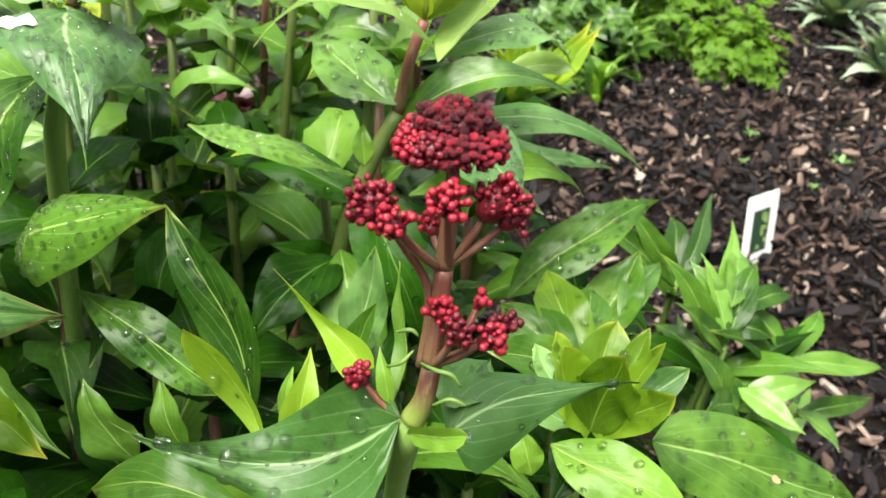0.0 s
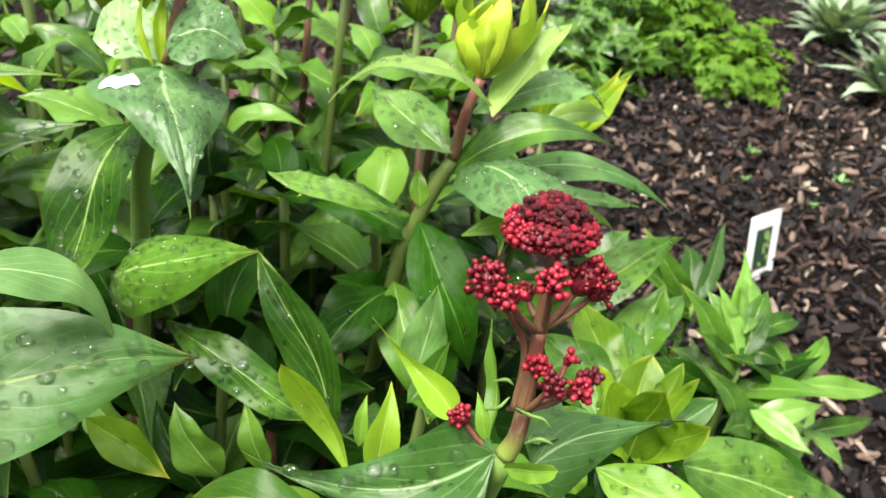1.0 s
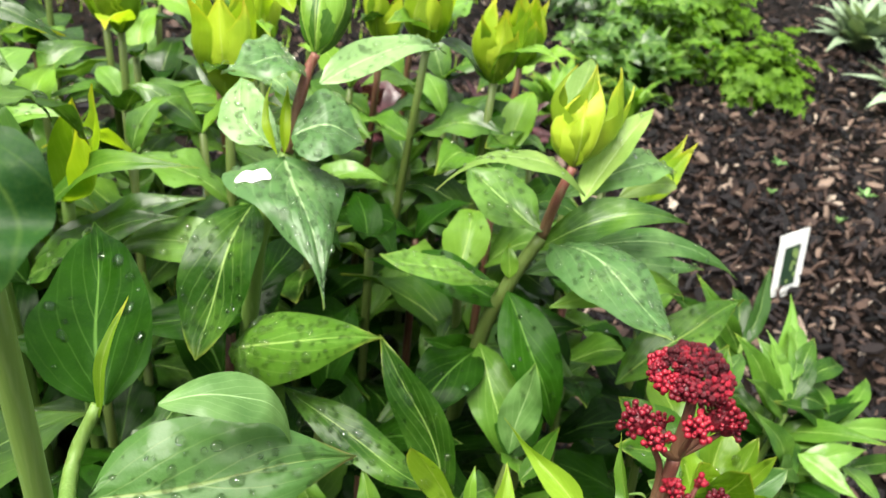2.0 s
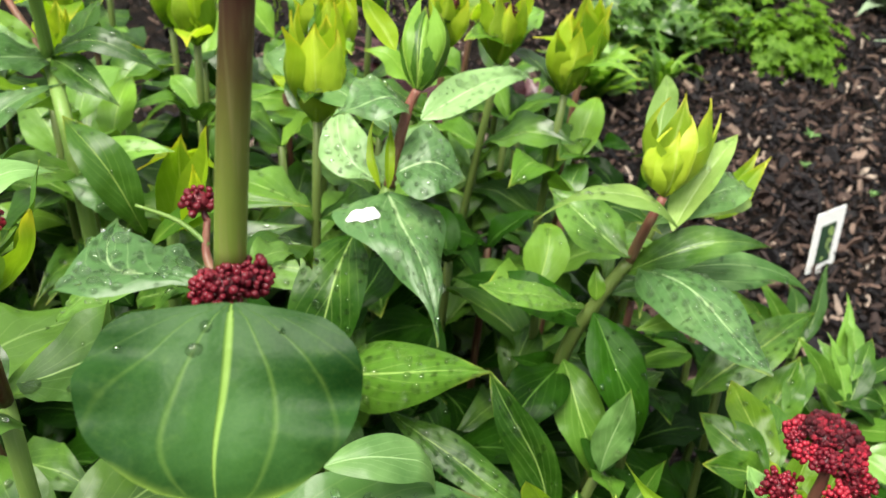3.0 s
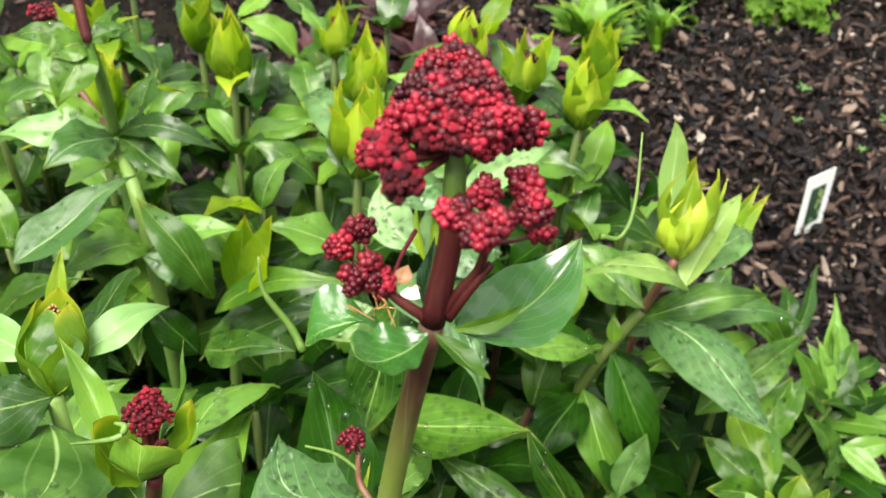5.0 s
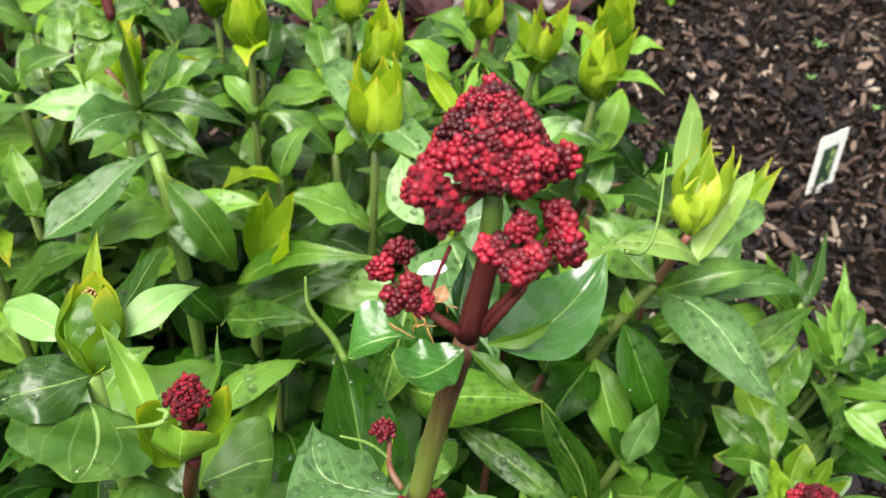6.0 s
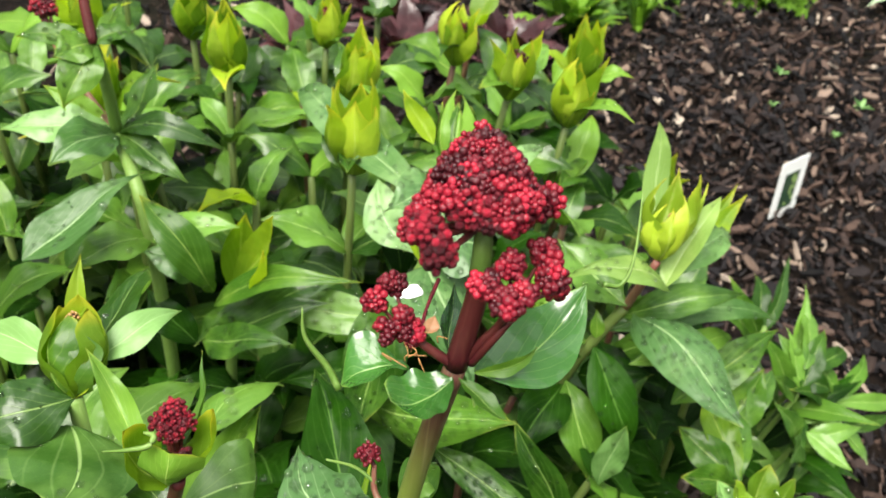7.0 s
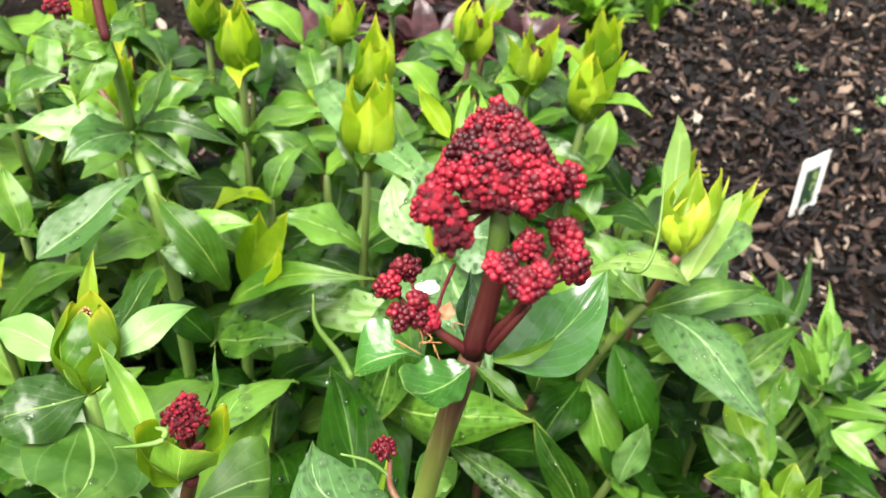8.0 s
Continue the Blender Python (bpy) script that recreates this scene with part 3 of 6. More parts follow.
# ---------------------------------------------------------------- the flowering stem with a tall conical head
def plant_tall_head():
    p = thing("red_valerian", (-0.120, 0.210, 0.0), "red valerian stem with conical dark red bud head and cupped leaves", "plant")
    low, node = (-0.1130, 0.1870, 0.6600), (-0.1070, 0.1850, 0.7285)
    collar, apex = (-0.1062, 0.1892, 0.7601), (-0.1100, 0.2035, 0.7780)
    stalk(p, [(-0.120, 0.210, 0.0), (-0.121, 0.203, 0.35), (-0.117, 0.196, 0.56), low], [0.0042, 0.0036, 0.0031, 0.0029], STEM_GREEN, sides=12)
    stalk(p, [low, (-0.1105, 0.1866, 0.694), node], [0.0029, 0.0027, 0.0025], STEM_MIXED, sides=12, label="green stem turning brown towards its top")
    stalk(p, [node, (-0.1055, 0.1869, 0.7473), (-0.1058, 0.1880, 0.7540)], [0.0026, 0.0023, 0.0020], STEM_RED, sides=12, label="dark red upper stem")
    stalk(p, [(-0.1058, 0.1879, 0.7535), collar, (-0.1075, 0.1935, 0.7660)], [0.0021, 0.0019, 0.0012], STEM_GREEN, sides=12, label="pale green stem inside the flower head")
    # upper whorl of cupped leaves
    leaf(p, WET, (-0.1021, 0.1864, 0.7254), (-0.0791, 0.2146, 0.7284), 0.0185, up=(-0.12, -0.50, 0.86), arch=-0.07, cup=0.29, wave=0.04, curl=-0.14, widest=0.37, foot=0.33, bend=0.12, taper=1.40, twist=2.30, seed=1, rows=22, cols=14)
    leaf(p, WET, (-0.1165, 0.1843, 0.7257), (-0.1309, 0.1808, 0.7225), 0.0157, up=(0.25, 0.18, 0.95), arch=0.23, cup=0.53, wave=0.04, curl=0.28, widest=0.61, foot=0.31, bend=-0.06, taper=2.80, twist=11.61, seed=3, rows=20, cols=12)
    leaf(p, WET, (-0.1073, 0.1800, 0.7300), (-0.1186, 0.1712, 0.7279), 0.0139, up=(-0.11, 0.03, 0.99), arch=-0.02, cup=0.38, wave=0.06, curl=-0.57, widest=0.65, foot=0.30, bend=-0.08, taper=1.15, twist=4.75, seed=2, rows=18, cols=12)
    leaf(p, FRESH, (-0.1062, 0.1791, 0.7316), (-0.0952, 0.1714, 0.7302), 0.0049, up=(0.55, -0.39, 0.74), arch=-0.07, cup=0.44, wave=0.07, curl=-0.00, widest=0.50, foot=0.31, bend=0.00, taper=1.99, twist=15.37, seed=4, rows=16)
    leaf(p, FRESH, (-0.1030, 0.1839, 0.7284), (-0.0886, 0.1904, 0.7314), 0.0036, up=(-0.02, -0.87, 0.49), arch=0.04, cup=0.45, wave=0.11, curl=0.68, widest=0.44, foot=0.51, bend=0.04, taper=2.57, twist=7.32, seed=5, rows=16)
    leaf(p, WET, node, (-0.1090, 0.2083, 0.7309), 0.0074, up=(0.3, -0.9, 0.2), arch=-0.1, cup=0.3, rows=14)
    stalk(p, [(-0.0752, 0.2128, 0.7328), (-0.0707, 0.2143, 0.7324), (-0.0689, 0.2186, 0.7383), (-0.0695, 0.2281, 0.7499)], [0.0007, 0.0005, 0.0004, 0.0002], STEM_GREEN, name="leaf_tail", label="thin curled green leaf tail", sides=6)
    stalk(p, [(-0.1309, 0.1806, 0.7199), (-0.1340, 0.1828, 0.7240), (-0.1391, 0.1838, 0.7312), (-0.1403, 0.1859, 0.7377)], [0.0009, 0.0008, 0.0005, 0.0002], STEM_GREEN, name="leaf_tail", label="thin curled green leaf tail", sides=6)
    # the head: little balls of buds piled into a cone, with lobes that hang below it
    r = random.Random(3)
    foot, high = np.array(collar), np.array(apex)
    up = unit(high - foot)
    x = unit(np.cross(up, (0.1, 0.95, 0.2)))
    y = np.cross(up, x)

    def ball(base, c, size, seed, dull=0.2, bud=0.00070):
        mat = BUD_DARK if r.random() < dull else BUD if r.random() < 0.6 else BUD_BRIGHT
        cluster(p, base, c, size, 15, mat, bud=bud * r.uniform(0.88, 1.15), neck=0.5, seed=seed, floor=-0.35, stalks=STEM_RED)

    def lobe(base, centre, spread, balls, seed, small=0.0017, thin=1.0, bend=-0.0006):
        base, centre = np.array(base), np.array(centre)
        stalk(p, [base, base * 0.5 + centre * 0.5 + np.array((0, 0, bend)), centre], [0.0009 * thin, 0.0007 * thin, 0.0005 * thin], STEM_RED, name="twig", sides=6)
        for i in range(balls):
            z = 1 - 2 * (i + 0.5) / balls
            a = i * 2.39996 + seed
            q = math.sqrt(1 - z * z)
            d = np.array((q * math.cos(a), q * math.sin(a), z))
            ball(centre - d * 0.0005, centre + d * spread * r.uniform(0.8, 1.1), small * r.uniform(0.85, 1.2), seed * 10 + i)

    # lobes below the cone, front ones first, then those at the back
    for centre, spread, balls, seed in (((-0.1108, 0.1862, 0.7700), 0.0014, 5, 25), ((-0.1074, 0.1838, 0.7710), 0.0012, 4, 26), ((-0.1159, 0.1837, 0.7648), 0.0018, 5, 1), ((-0.1139, 0.1815, 0.7624), 0.0015, 4, 2), ((-0.1191, 0.1854, 0.7653), 0.0018, 5, 3), ((-0.1040, 0.1848, 0.7714), 0.0016, 5, 4), ((-0.1015, 0.1862, 0.7686), 0.0012, 3, 5), ((-0.0998, 0.1897, 0.7704), 0.0017, 5, 6), ((-0.0948, 0.2005, 0.7640), 0.0019, 5, 7), ((-0.0980, 0.1930, 0.7670), 0.0016, 4, 8), ((-0.1150, 0.2040, 0.7600), 0.0022, 5, 9), ((-0.1040, 0.2075, 0.7610), 0.0022, 5, 10)):
        lobe(foot + up * 0.004, centre, spread, balls, seed)
    rings = ((0.0006, 0.0, 1), (0.0024, 0.0022, 5), (0.0046, 0.0045, 9), (0.0069, 0.0061, 12), (0.0093, 0.0079, 15), (0.0118, 0.0096, 18), (0.0142, 0.0110, 20))
    for k, (down, radius, count) in enumerate(rings):
        for i in range(count):
            a = 2 * math.pi * (i + 0.5 * (k % 2)) / count + r.uniform(-0.12, 0.12)
            out = math.cos(a) * x + math.sin(a) * y
            c = high - up * (down + 0.0012 + r.uniform(-0.0007, 0.0007)) + out * radius * r.uniform(0.92, 1.08)
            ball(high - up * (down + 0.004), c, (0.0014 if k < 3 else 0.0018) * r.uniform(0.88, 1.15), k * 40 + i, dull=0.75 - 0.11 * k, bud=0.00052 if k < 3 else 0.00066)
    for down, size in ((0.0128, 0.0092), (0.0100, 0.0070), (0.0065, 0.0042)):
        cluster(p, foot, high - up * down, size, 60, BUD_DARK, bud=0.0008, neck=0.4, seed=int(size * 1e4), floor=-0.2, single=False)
    # side clusters
    fork_r, fork_l = (-0.1000, 0.1853, 0.7425), (-0.1139, 0.1845, 0.7336)
    stalk(p, [(-0.1050, 0.1850, 0.7310), (-0.1028, 0.1850, 0.7370), fork_r, (-0.0990, 0.1830, 0.7510)], [0.0012, 0.0010, 0.0009, 0.0008], STEM_RED, name="branch", label="thin dark red flower branch", sides=7)
    stalk(p, [(-0.1040, 0.1845, 0.7305), (-0.1012, 0.1840, 0.7380), (-0.0978, 0.1860, 0.7440)], [0.0010, 0.0009, 0.0008], STEM_RED, name="branch", label="thin dark red flower branch", sides=7)
    stalk(p, [(-0.1085, 0.1846, 0.7298), (-0.1112, 0.1844, 0.7318), fork_l, (-0.1170, 0.1850, 0.7355)], [0.0012, 0.0011, 0.0010, 0.0008], STEM_RED, name="branch", label="thin dark red flower branch", sides=7)
    fork_r, fork_l = (-0.0990, 0.1830, 0.7510), (-0.1170, 0.1850, 0.7355)
    for base, centre, spread, balls, seed in ((fork_r, (-0.1050, 0.1768, 0.7612), 0.0015, 5, 11), (fork_r, (-0.1008, 0.1822, 0.7622), 0.0015, 5, 12), (fork_r, (-0.0942, 0.1889, 0.7606), 0.0018, 5, 13), (fork_r, (-0.0925, 0.1842, 0.7584), 0.0016, 5, 14), (fork_r, (-0.1004, 0.1742, 0.7598), 0.0018, 6, 15), (fork_r, (-0.0978, 0.1770, 0.7606), 0.0012, 4, 16), (fork_r, (-0.0897, 0.1932, 0.7467), 0.0010, 3, 23), (fork_l, (-0.1228, 0.1926, 0.7425), 0.0013, 4, 17), (fork_l, (-0.1257, 0.1883, 0.7410), 0.0014, 4, 18), (fork_l, (-0.1224, 0.1835, 0.7374), 0.0015, 4, 19), (fork_l, (-0.1170, 0.1847, 0.7369), 0.0016, 5, 20), (fork_l, (-0.1200, 0.1865, 0.7400), 0.0008, 2, 24)):
        lobe(base, centre, spread * 0.85, balls, seed, 0.0014, thin=0.6)
    stalk(p, [(-0.1155, 0.1860, 0.7350), (-0.1150, 0.1940, 0.7350), (-0.1134, 0.2050, 0.7335)], [0.0005, 0.0004, 0.0005], BUD_BRIGHT, name="branch", label="single bare red flower stalk", sides=6)
    leaf(p, YARROW, (-0.1139, 0.1869, 0.7350), (-0.1130, 0.1903, 0.7372), 0.0034, up=(0, -0.9, 0.4), name="withered_bract", label="small withered orange bract")
    for i in range(9):
        a = np.array((-0.1155, 0.1830, 0.7330)) + np.array((r.uniform(-.006, .006), r.uniform(-.003, .003), r.uniform(-.002, .002)))
        stalk(p, [a, a + np.array((r.uniform(-.002, .002), 0, 0.002)), a + np.array((r.uniform(-.005, .005), r.uniform(-.002, .002), r.uniform(-.001, .004)))], [0.00015, 0.00013, 0.0001], HAIR, name="withered_thread", sides=4)
    # lower whorl
    leaf(p, RIBBED, (-0.1084, 0.1754, 0.6634), (-0.1031, 0.1490, 0.6464), 0.0448, up=(0.02, -0.12, 0.99), arch=-0.02, cup=0.11, wave=0.05, curl=0.45, widest=0.44, foot=0.70, bend=0.02, taper=0.80, twist=15.41, pleat=0.0, seed=11, drops=3, rows=24, cols=16)
    leaf(p, PALE_SHEEN, (-0.1177, 0.1893, 0.6557), (-0.1461, 0.2110, 0.6474), 0.0263, up=(0.04, 0.05, 1.00), arch=0.01, cup=-0.07, wave=0.05, curl=-0.16, widest=0.51, foot=0.30, bend=-0.24, taper=2.88, twist=18.00, seed=12, drops=26, rows=20, cols=12)
    leaf(p, FRESH, (-0.1110, 0.1900, 0.6570), (-0.1063, 0.2197, 0.6405), 0.0119, up=(-0.1, -0.2, 1), arch=0.14, cup=0.1, rows=14, drops=4)
    leaf(p, MATURE, (-0.1115, 0.1930, 0.6563), (-0.1045, 0.2055, 0.6530), 0.0077, up=(-0.02, -0.30, 0.95), arch=0.13, cup=0.24, wave=0.14, curl=0.51, widest=0.48, foot=0.33, bend=-0.12, taper=2.11, twist=0.00, seed=13, rows=14)
    for c, n in (((-0.1153, 0.1838, 0.6584), 50), ((-0.1088, 0.1859, 0.6606), 54), ((-0.1115, 0.1815, 0.6617), 34)):
        cluster(p, (-0.1134, 0.1885, 0.6479), c, 0.0036, n + 24, BUD_BRIGHT, bud=0.00064, neck=0.3, seed=n, floor=-0.7)
    stalk(p, [(-0.1177, 0.1937, 0.6517), (-0.1218, 0.1982, 0.6546), (-0.1229, 0.2025, 0.6604)], [0.0012, 0.0009, 0.0007], STEM_PINK, name="branch", sides=7)
    cluster(p, (-0.1228, 0.2021, 0.6599), (-0.1249, 0.2042, 0.6629), 0.0030, 34, BUD_BRIGHT, bud=0.00065, neck=0.4, seed=12, floor=-0.8)
    stalk(p, [(-0.1217, 0.1994, 0.6563), (-0.1284, 0.2014, 0.6594), (-0.1363, 0.2005, 0.6622)], [0.0006, 0.0005, 0.0003], STEM_GREEN, name="leaf_tail", sides=6)
    # big leaves lower on the stem
    stalk(p, [(-0.1175, 0.197, 0.52), (-0.1356, 0.2375, 0.5187), (-0.1308, 0.2482, 0.5362)], [0.0028, 0.0024, 0.0018], STEM_GREEN, name="branch", label="green side branch")
    ob, blade = leaf(p, BROWN_TIP, (-0.1287, 0.2336, 0.5116), (-0.0534, 0.2551, 0.5262), 0.0430, up=(0.29, -0.59, 0.75), arch=-0.01, cup=-0.08, wave=0.03, curl=0.64, widest=0.34, foot=0.64, bend=0.00, taper=1.81, twist=6.57, seed=19, drops=26, rows=22, cols=14)
    tip = blade.at(0.975, 0.0) + np.array((-0.0004, 0, -0.0016))
    part("rain_water", mesh_of("rain_water", [tip + v * np.array((0.0016, 0.0016, 0.0019)) for v in DROP_V], DROP_F, WATER), ob, "clear hanging rain drop", "stuff")
    leaf(p, PALE, (-0.1086, 0.2425, 0.5461), (-0.0685, 0.2586, 0.5333), 0.0171, up=(0.01, -0.17, 0.99), arch=0.20, cup=-0.07, wave=0.03, curl=0.90, widest=0.42, foot=0.56, bend=-0.01, taper=1.83, twist=18.00, seed=20, rows=18)
    leaf(p, YOUNG, (-0.1295, 0.2462, 0.5328), (-0.1289, 0.2696, 0.5621), 0.0040, up=(0, -0.9, 0.3), cup=0.5)
    leaf(p, DEEP_SHADED, (-0.1295, 0.2493, 0.5343), (-0.1625, 0.3151, 0.5615), 0.0386, up=(0.39, -0.86, 0.34), arch=0.00, cup=0.45, wave=0.07, curl=0.24, widest=0.30, foot=0.43, bend=0.00, taper=1.69, twist=17.18, seed=21, rows=18, drops=8)
    leaf(p, YOUNG, (-0.0951, 0.2738, 0.4762), (-0.0651, 0.2597, 0.4716), 0.0140, up=(-0.08, -0.58, 0.81), arch=-0.17, cup=0.45, wave=0.12, curl=0.53, widest=0.43, foot=0.39, bend=-0.00, taper=2.17, twist=18.00, seed=51, drops=2, rows=18, cols=10, label="curled yellow-green leaf")
    leaf(p, MATURE, (-0.118, 0.199, 0.440), (-0.180, 0.250, 0.430), 0.036, rows=14)
    leaf(p, MATURE, (-0.118, 0.199, 0.440), (-0.095, 0.270, 0.405), 0.034, rows=14)


# ---------------------------------------------------------------- the shorter flowering stem with a flat-topped head
def plant_short_head():
    p = thing("red_valerian", (0.030, 0.300, 0.0), "short red valerian stem with crimson bud clusters and broad wet leaves", "plant")
    base, low, node = (0.0360, 0.2459, 0.5128), (0.0392, 0.2495, 0.5262), (0.0397, 0.2527, 0.5493)
    neck, top = (0.0398, 0.2542, 0.5675), (0.0388, 0.2573, 0.5786)
    stalk(p, [(0.030, 0.300, 0.0), (0.030, 0.285, 0.25), (0.031, 0.262, 0.45), base], [0.0040, 0.0034, 0.0028, 0.0030], STEM_GREEN, sides=12)
    stalk(p, [base, (0.0382, 0.2471, 0.5185), low], [0.0029, 0.0024, 0.0022], STEM_MIXED, sides=12)
    stalk(p, [low, (0.0395, 0.2516, 0.5376), node], [0.0023, 0.0020, 0.0020], STEM_PINK, sides=12, label="pink-brown upper stem")
    stalk(p, [node, (0.0398, 0.2533, 0.5581), neck, top], [0.0020, 0.0018, 0.0015, 0.0008], STEM_PINK, sides=12, label="pink-brown upper stem")
    stalk(p, [(0.0364, 0.2499, 0.5254), (0.0373, 0.2521, 0.5368), (0.0362, 0.2525, 0.5454), (0.0318, 0.2496, 0.5547), (0.0284, 0.2472, 0.5609)], [0.0010, 0.0010, 0.0010, 0.0009, 0.0007], STEM_PINK, name="branch", sides=7)
    leaf(p, PALE, (0.0333, 0.2461, 0.5129), (-0.0343, 0.2366, 0.5102), 0.0320, up=(0.21, -0.67, 0.71), arch=-0.17, cup=0.39, wave=0.14, curl=0.58, widest=0.14, foot=0.54, bend=-0.15, taper=2.70, twist=7.96, seed=6, drops=14, rows=24, cols=14)
    leaf(p, PALE, (0.0441, 0.2499, 0.5069), (0.0914, 0.2783, 0.5072), 0.0253, up=(0.00, -0.55, 0.83), arch=-0.02, cup=-0.44, wave=0.03, curl=0.12, widest=0.14, foot=0.41, bend=-0.08, taper=2.70, twist=4.53, seed=7, drops=6, rows=20, cols=10)
    leaf(p, PALE, (0.0420, 0.2523, 0.5131), (0.0526, 0.2791, 0.5078), 0.0154, up=(-0.1, -0.7, 0.7), arch=-0.1, cup=0.3, widest=0.5, foot=0.6, drops=4, rows=16, cols=10)
    leaf(p, FRESH, (0.0359, 0.2389, 0.5156), (0.0487, 0.2346, 0.5217), 0.0062, up=(0.54, -0.74, 0.40), arch=0.01, cup=0.40, wave=0.06, curl=-0.06, widest=0.48, foot=0.46, bend=0.05, taper=0.86, twist=18.00, seed=8, rows=14)
    leaf(p, FRESH, (0.0313, 0.2518, 0.5135), (0.0271, 0.2717, 0.5377), 0.0061, up=(-0.6, -0.7, 0.2), arch=-0.1, cup=0.6, widest=0.35, rows=14)
    leaf(p, FRESH, (0.0310, 0.2480, 0.5149), (0.0268, 0.2542, 0.5259), 0.0044, up=(0.1, -0.9, 0.2), cup=0.5, rows=10)
    leaf(p, LIME, (0.0222, 0.2720, 0.4994), (-0.0059, 0.2957, 0.5131), 0.0113, up=(-0.2, -0.6, 0.7), arch=-0.28, cup=0.75, widest=0.24, taper=2.6, curl=-0.5, rows=16)
    leaf(p, FRESH, (0.0041, 0.3110, 0.4691), (0.0158, 0.3198, 0.4924), 0.0099, up=(-0.4, -0.7, 0.5), arch=-0.12, cup=0.5, rows=14)
    # curled dry bracts at the lower joint
    for pts in (((0.0369, 0.2479, 0.5277), (0.0404, 0.2443, 0.5292), (0.0438, 0.2434, 0.5292), (0.0461, 0.2432, 0.5266)), ((0.0295, 0.2491, 0.5247), (0.0327, 0.2483, 0.5270), (0.0350, 0.2499, 0.5294)), ((0.0404, 0.2444, 0.5195), (0.0440, 0.2439, 0.5222), (0.0474, 0.2436, 0.5213)), ((0.0306, 0.2530, 0.5313), (0.0337, 0.2528, 0.5325), (0.0356, 0.2523, 0.5315))):
        stalk(p, list(pts), [0.0003, 0.0005, 0.0005, 0.0002], STEM_GREEN, name="bract", label="small curled green bract", sides=7)
    # flat-topped main head
    r = random.Random(5)
    c0 = np.array((0.0389, 0.2590, 0.5752))
    up = unit(np.array(top) - np.array(node))
    x = unit(np.cross(up, (0.0, 1.0, 0.2)))
    y = np.cross(up, x)
    for radius, count, lift, size in ((0.0, 1, 0.0056, 0.0030), (0.0048, 6, 0.0036, 0.0030), (0.0090, 11, -0.0006, 0.0028)):
        for i in range(count):
            a = 2 * math.pi * i / count + radius * 200
            c = c0 + up * lift + (math.cos(a) * x + math.sin(a) * y) * radius * r.uniform(0.92, 1.08)
            cluster(p, c0 - up * 0.006, c, size * r.uniform(0.92, 1.1), 30, (BUD_DARK, BUD, BUD)[r.randrange(3)] if radius < 0.009 else (BUD, BUD_BRIGHT, BUD_BRIGHT)[i % 3], bud=0.00076, neck=0.6, seed=200 + i + count * 10, shape=(1, 1, 0.8), stalks=STEM_PINK)
    for a, b, size, n, mat in (((0.0385, 0.2518, 0.5498), (0.0262, 0.2478, 0.5642), 0.0054, 46, BUD_BRIGHT), ((0.0385, 0.2518, 0.5498), (0.0302, 0.2419, 0.5637), 0.0036, 24, BUD), ((0.0406, 0.2523, 0.5504), (0.0398, 0.2442, 0.5683), 0.0036, 34, BUD), ((0.0406, 0.2523, 0.5504), (0.0481, 0.2541, 0.5644), 0.0050, 46, BUD), ((0.0406, 0.2523, 0.5504), (0.0520, 0.2549, 0.5613), 0.0036, 26, BUD), ((0.0387, 0.2576, 0.5499), (0.0357, 0.2617, 0.5532), 0.0024, 14, BUD_BRIGHT), ((0.0396, 0.2480, 0.5277), (0.0403, 0.2470, 0.5416), 0.0028, 22, BUD), ((0.0396, 0.2480, 0.5277), (0.0439, 0.2429, 0.5401), 0.0031, 26, BUD), ((0.0396, 0.2480, 0.5277), (0.0505, 0.2447, 0.5384), 0.0033, 28, BUD), ((0.0396, 0.2480, 0.5277), (0.0526, 0.2488, 0.5392), 0.0026, 18, BUD), ((0.0441, 0.2448, 0.5355), (0.0476, 0.2497, 0.5433), 0.0017, 9, BUD_BRIGHT), ((0.0325, 0.2477, 0.5123), (0.0238, 0.2494, 0.5201), 0.0025, 22, BUD)):
        a, b = np.array(a), np.array(b)
        bend = a * 0.5 + b * 0.5 + np.array((0, 0, -0.0008))
        stalk(p, [a, bend, b], [0.0010, 0.0009, 0.0006], STEM_PINK, name="branch", label="pinkish flower branch", sides=7)
        cluster(p, bend, b, size, int(n * 0.95), mat, bud=0.00076, neck=2.6, seed=n + int(size * 1e5), floor=-0.05, shape=(0.88, 0.88, 1.15), stalks=STEM_RED)
    leaf(p, MATURE, (0.031, 0.270, 0.420), (0.095, 0.290, 0.430), 0.040, drops=4)
    leaf(p, MATURE, (0.031, 0.270, 0.420), (-0.020, 0.310, 0.400), 0.036)
    leaf(p, FRESH, (-0.0169, 0.2893, 0.4251), (-0.0740, 0.2965, 0.4176), 0.0218, up=(-0.21, -0.32, 0.92), arch=0.18, cup=0.06, wave=0.07, curl=-0.01, widest=0.52, foot=0.30, bend=0.00, taper=2.17, twist=17.38, seed=52, drops=3, rows=18, cols=10, label="yellowing broad leaf")


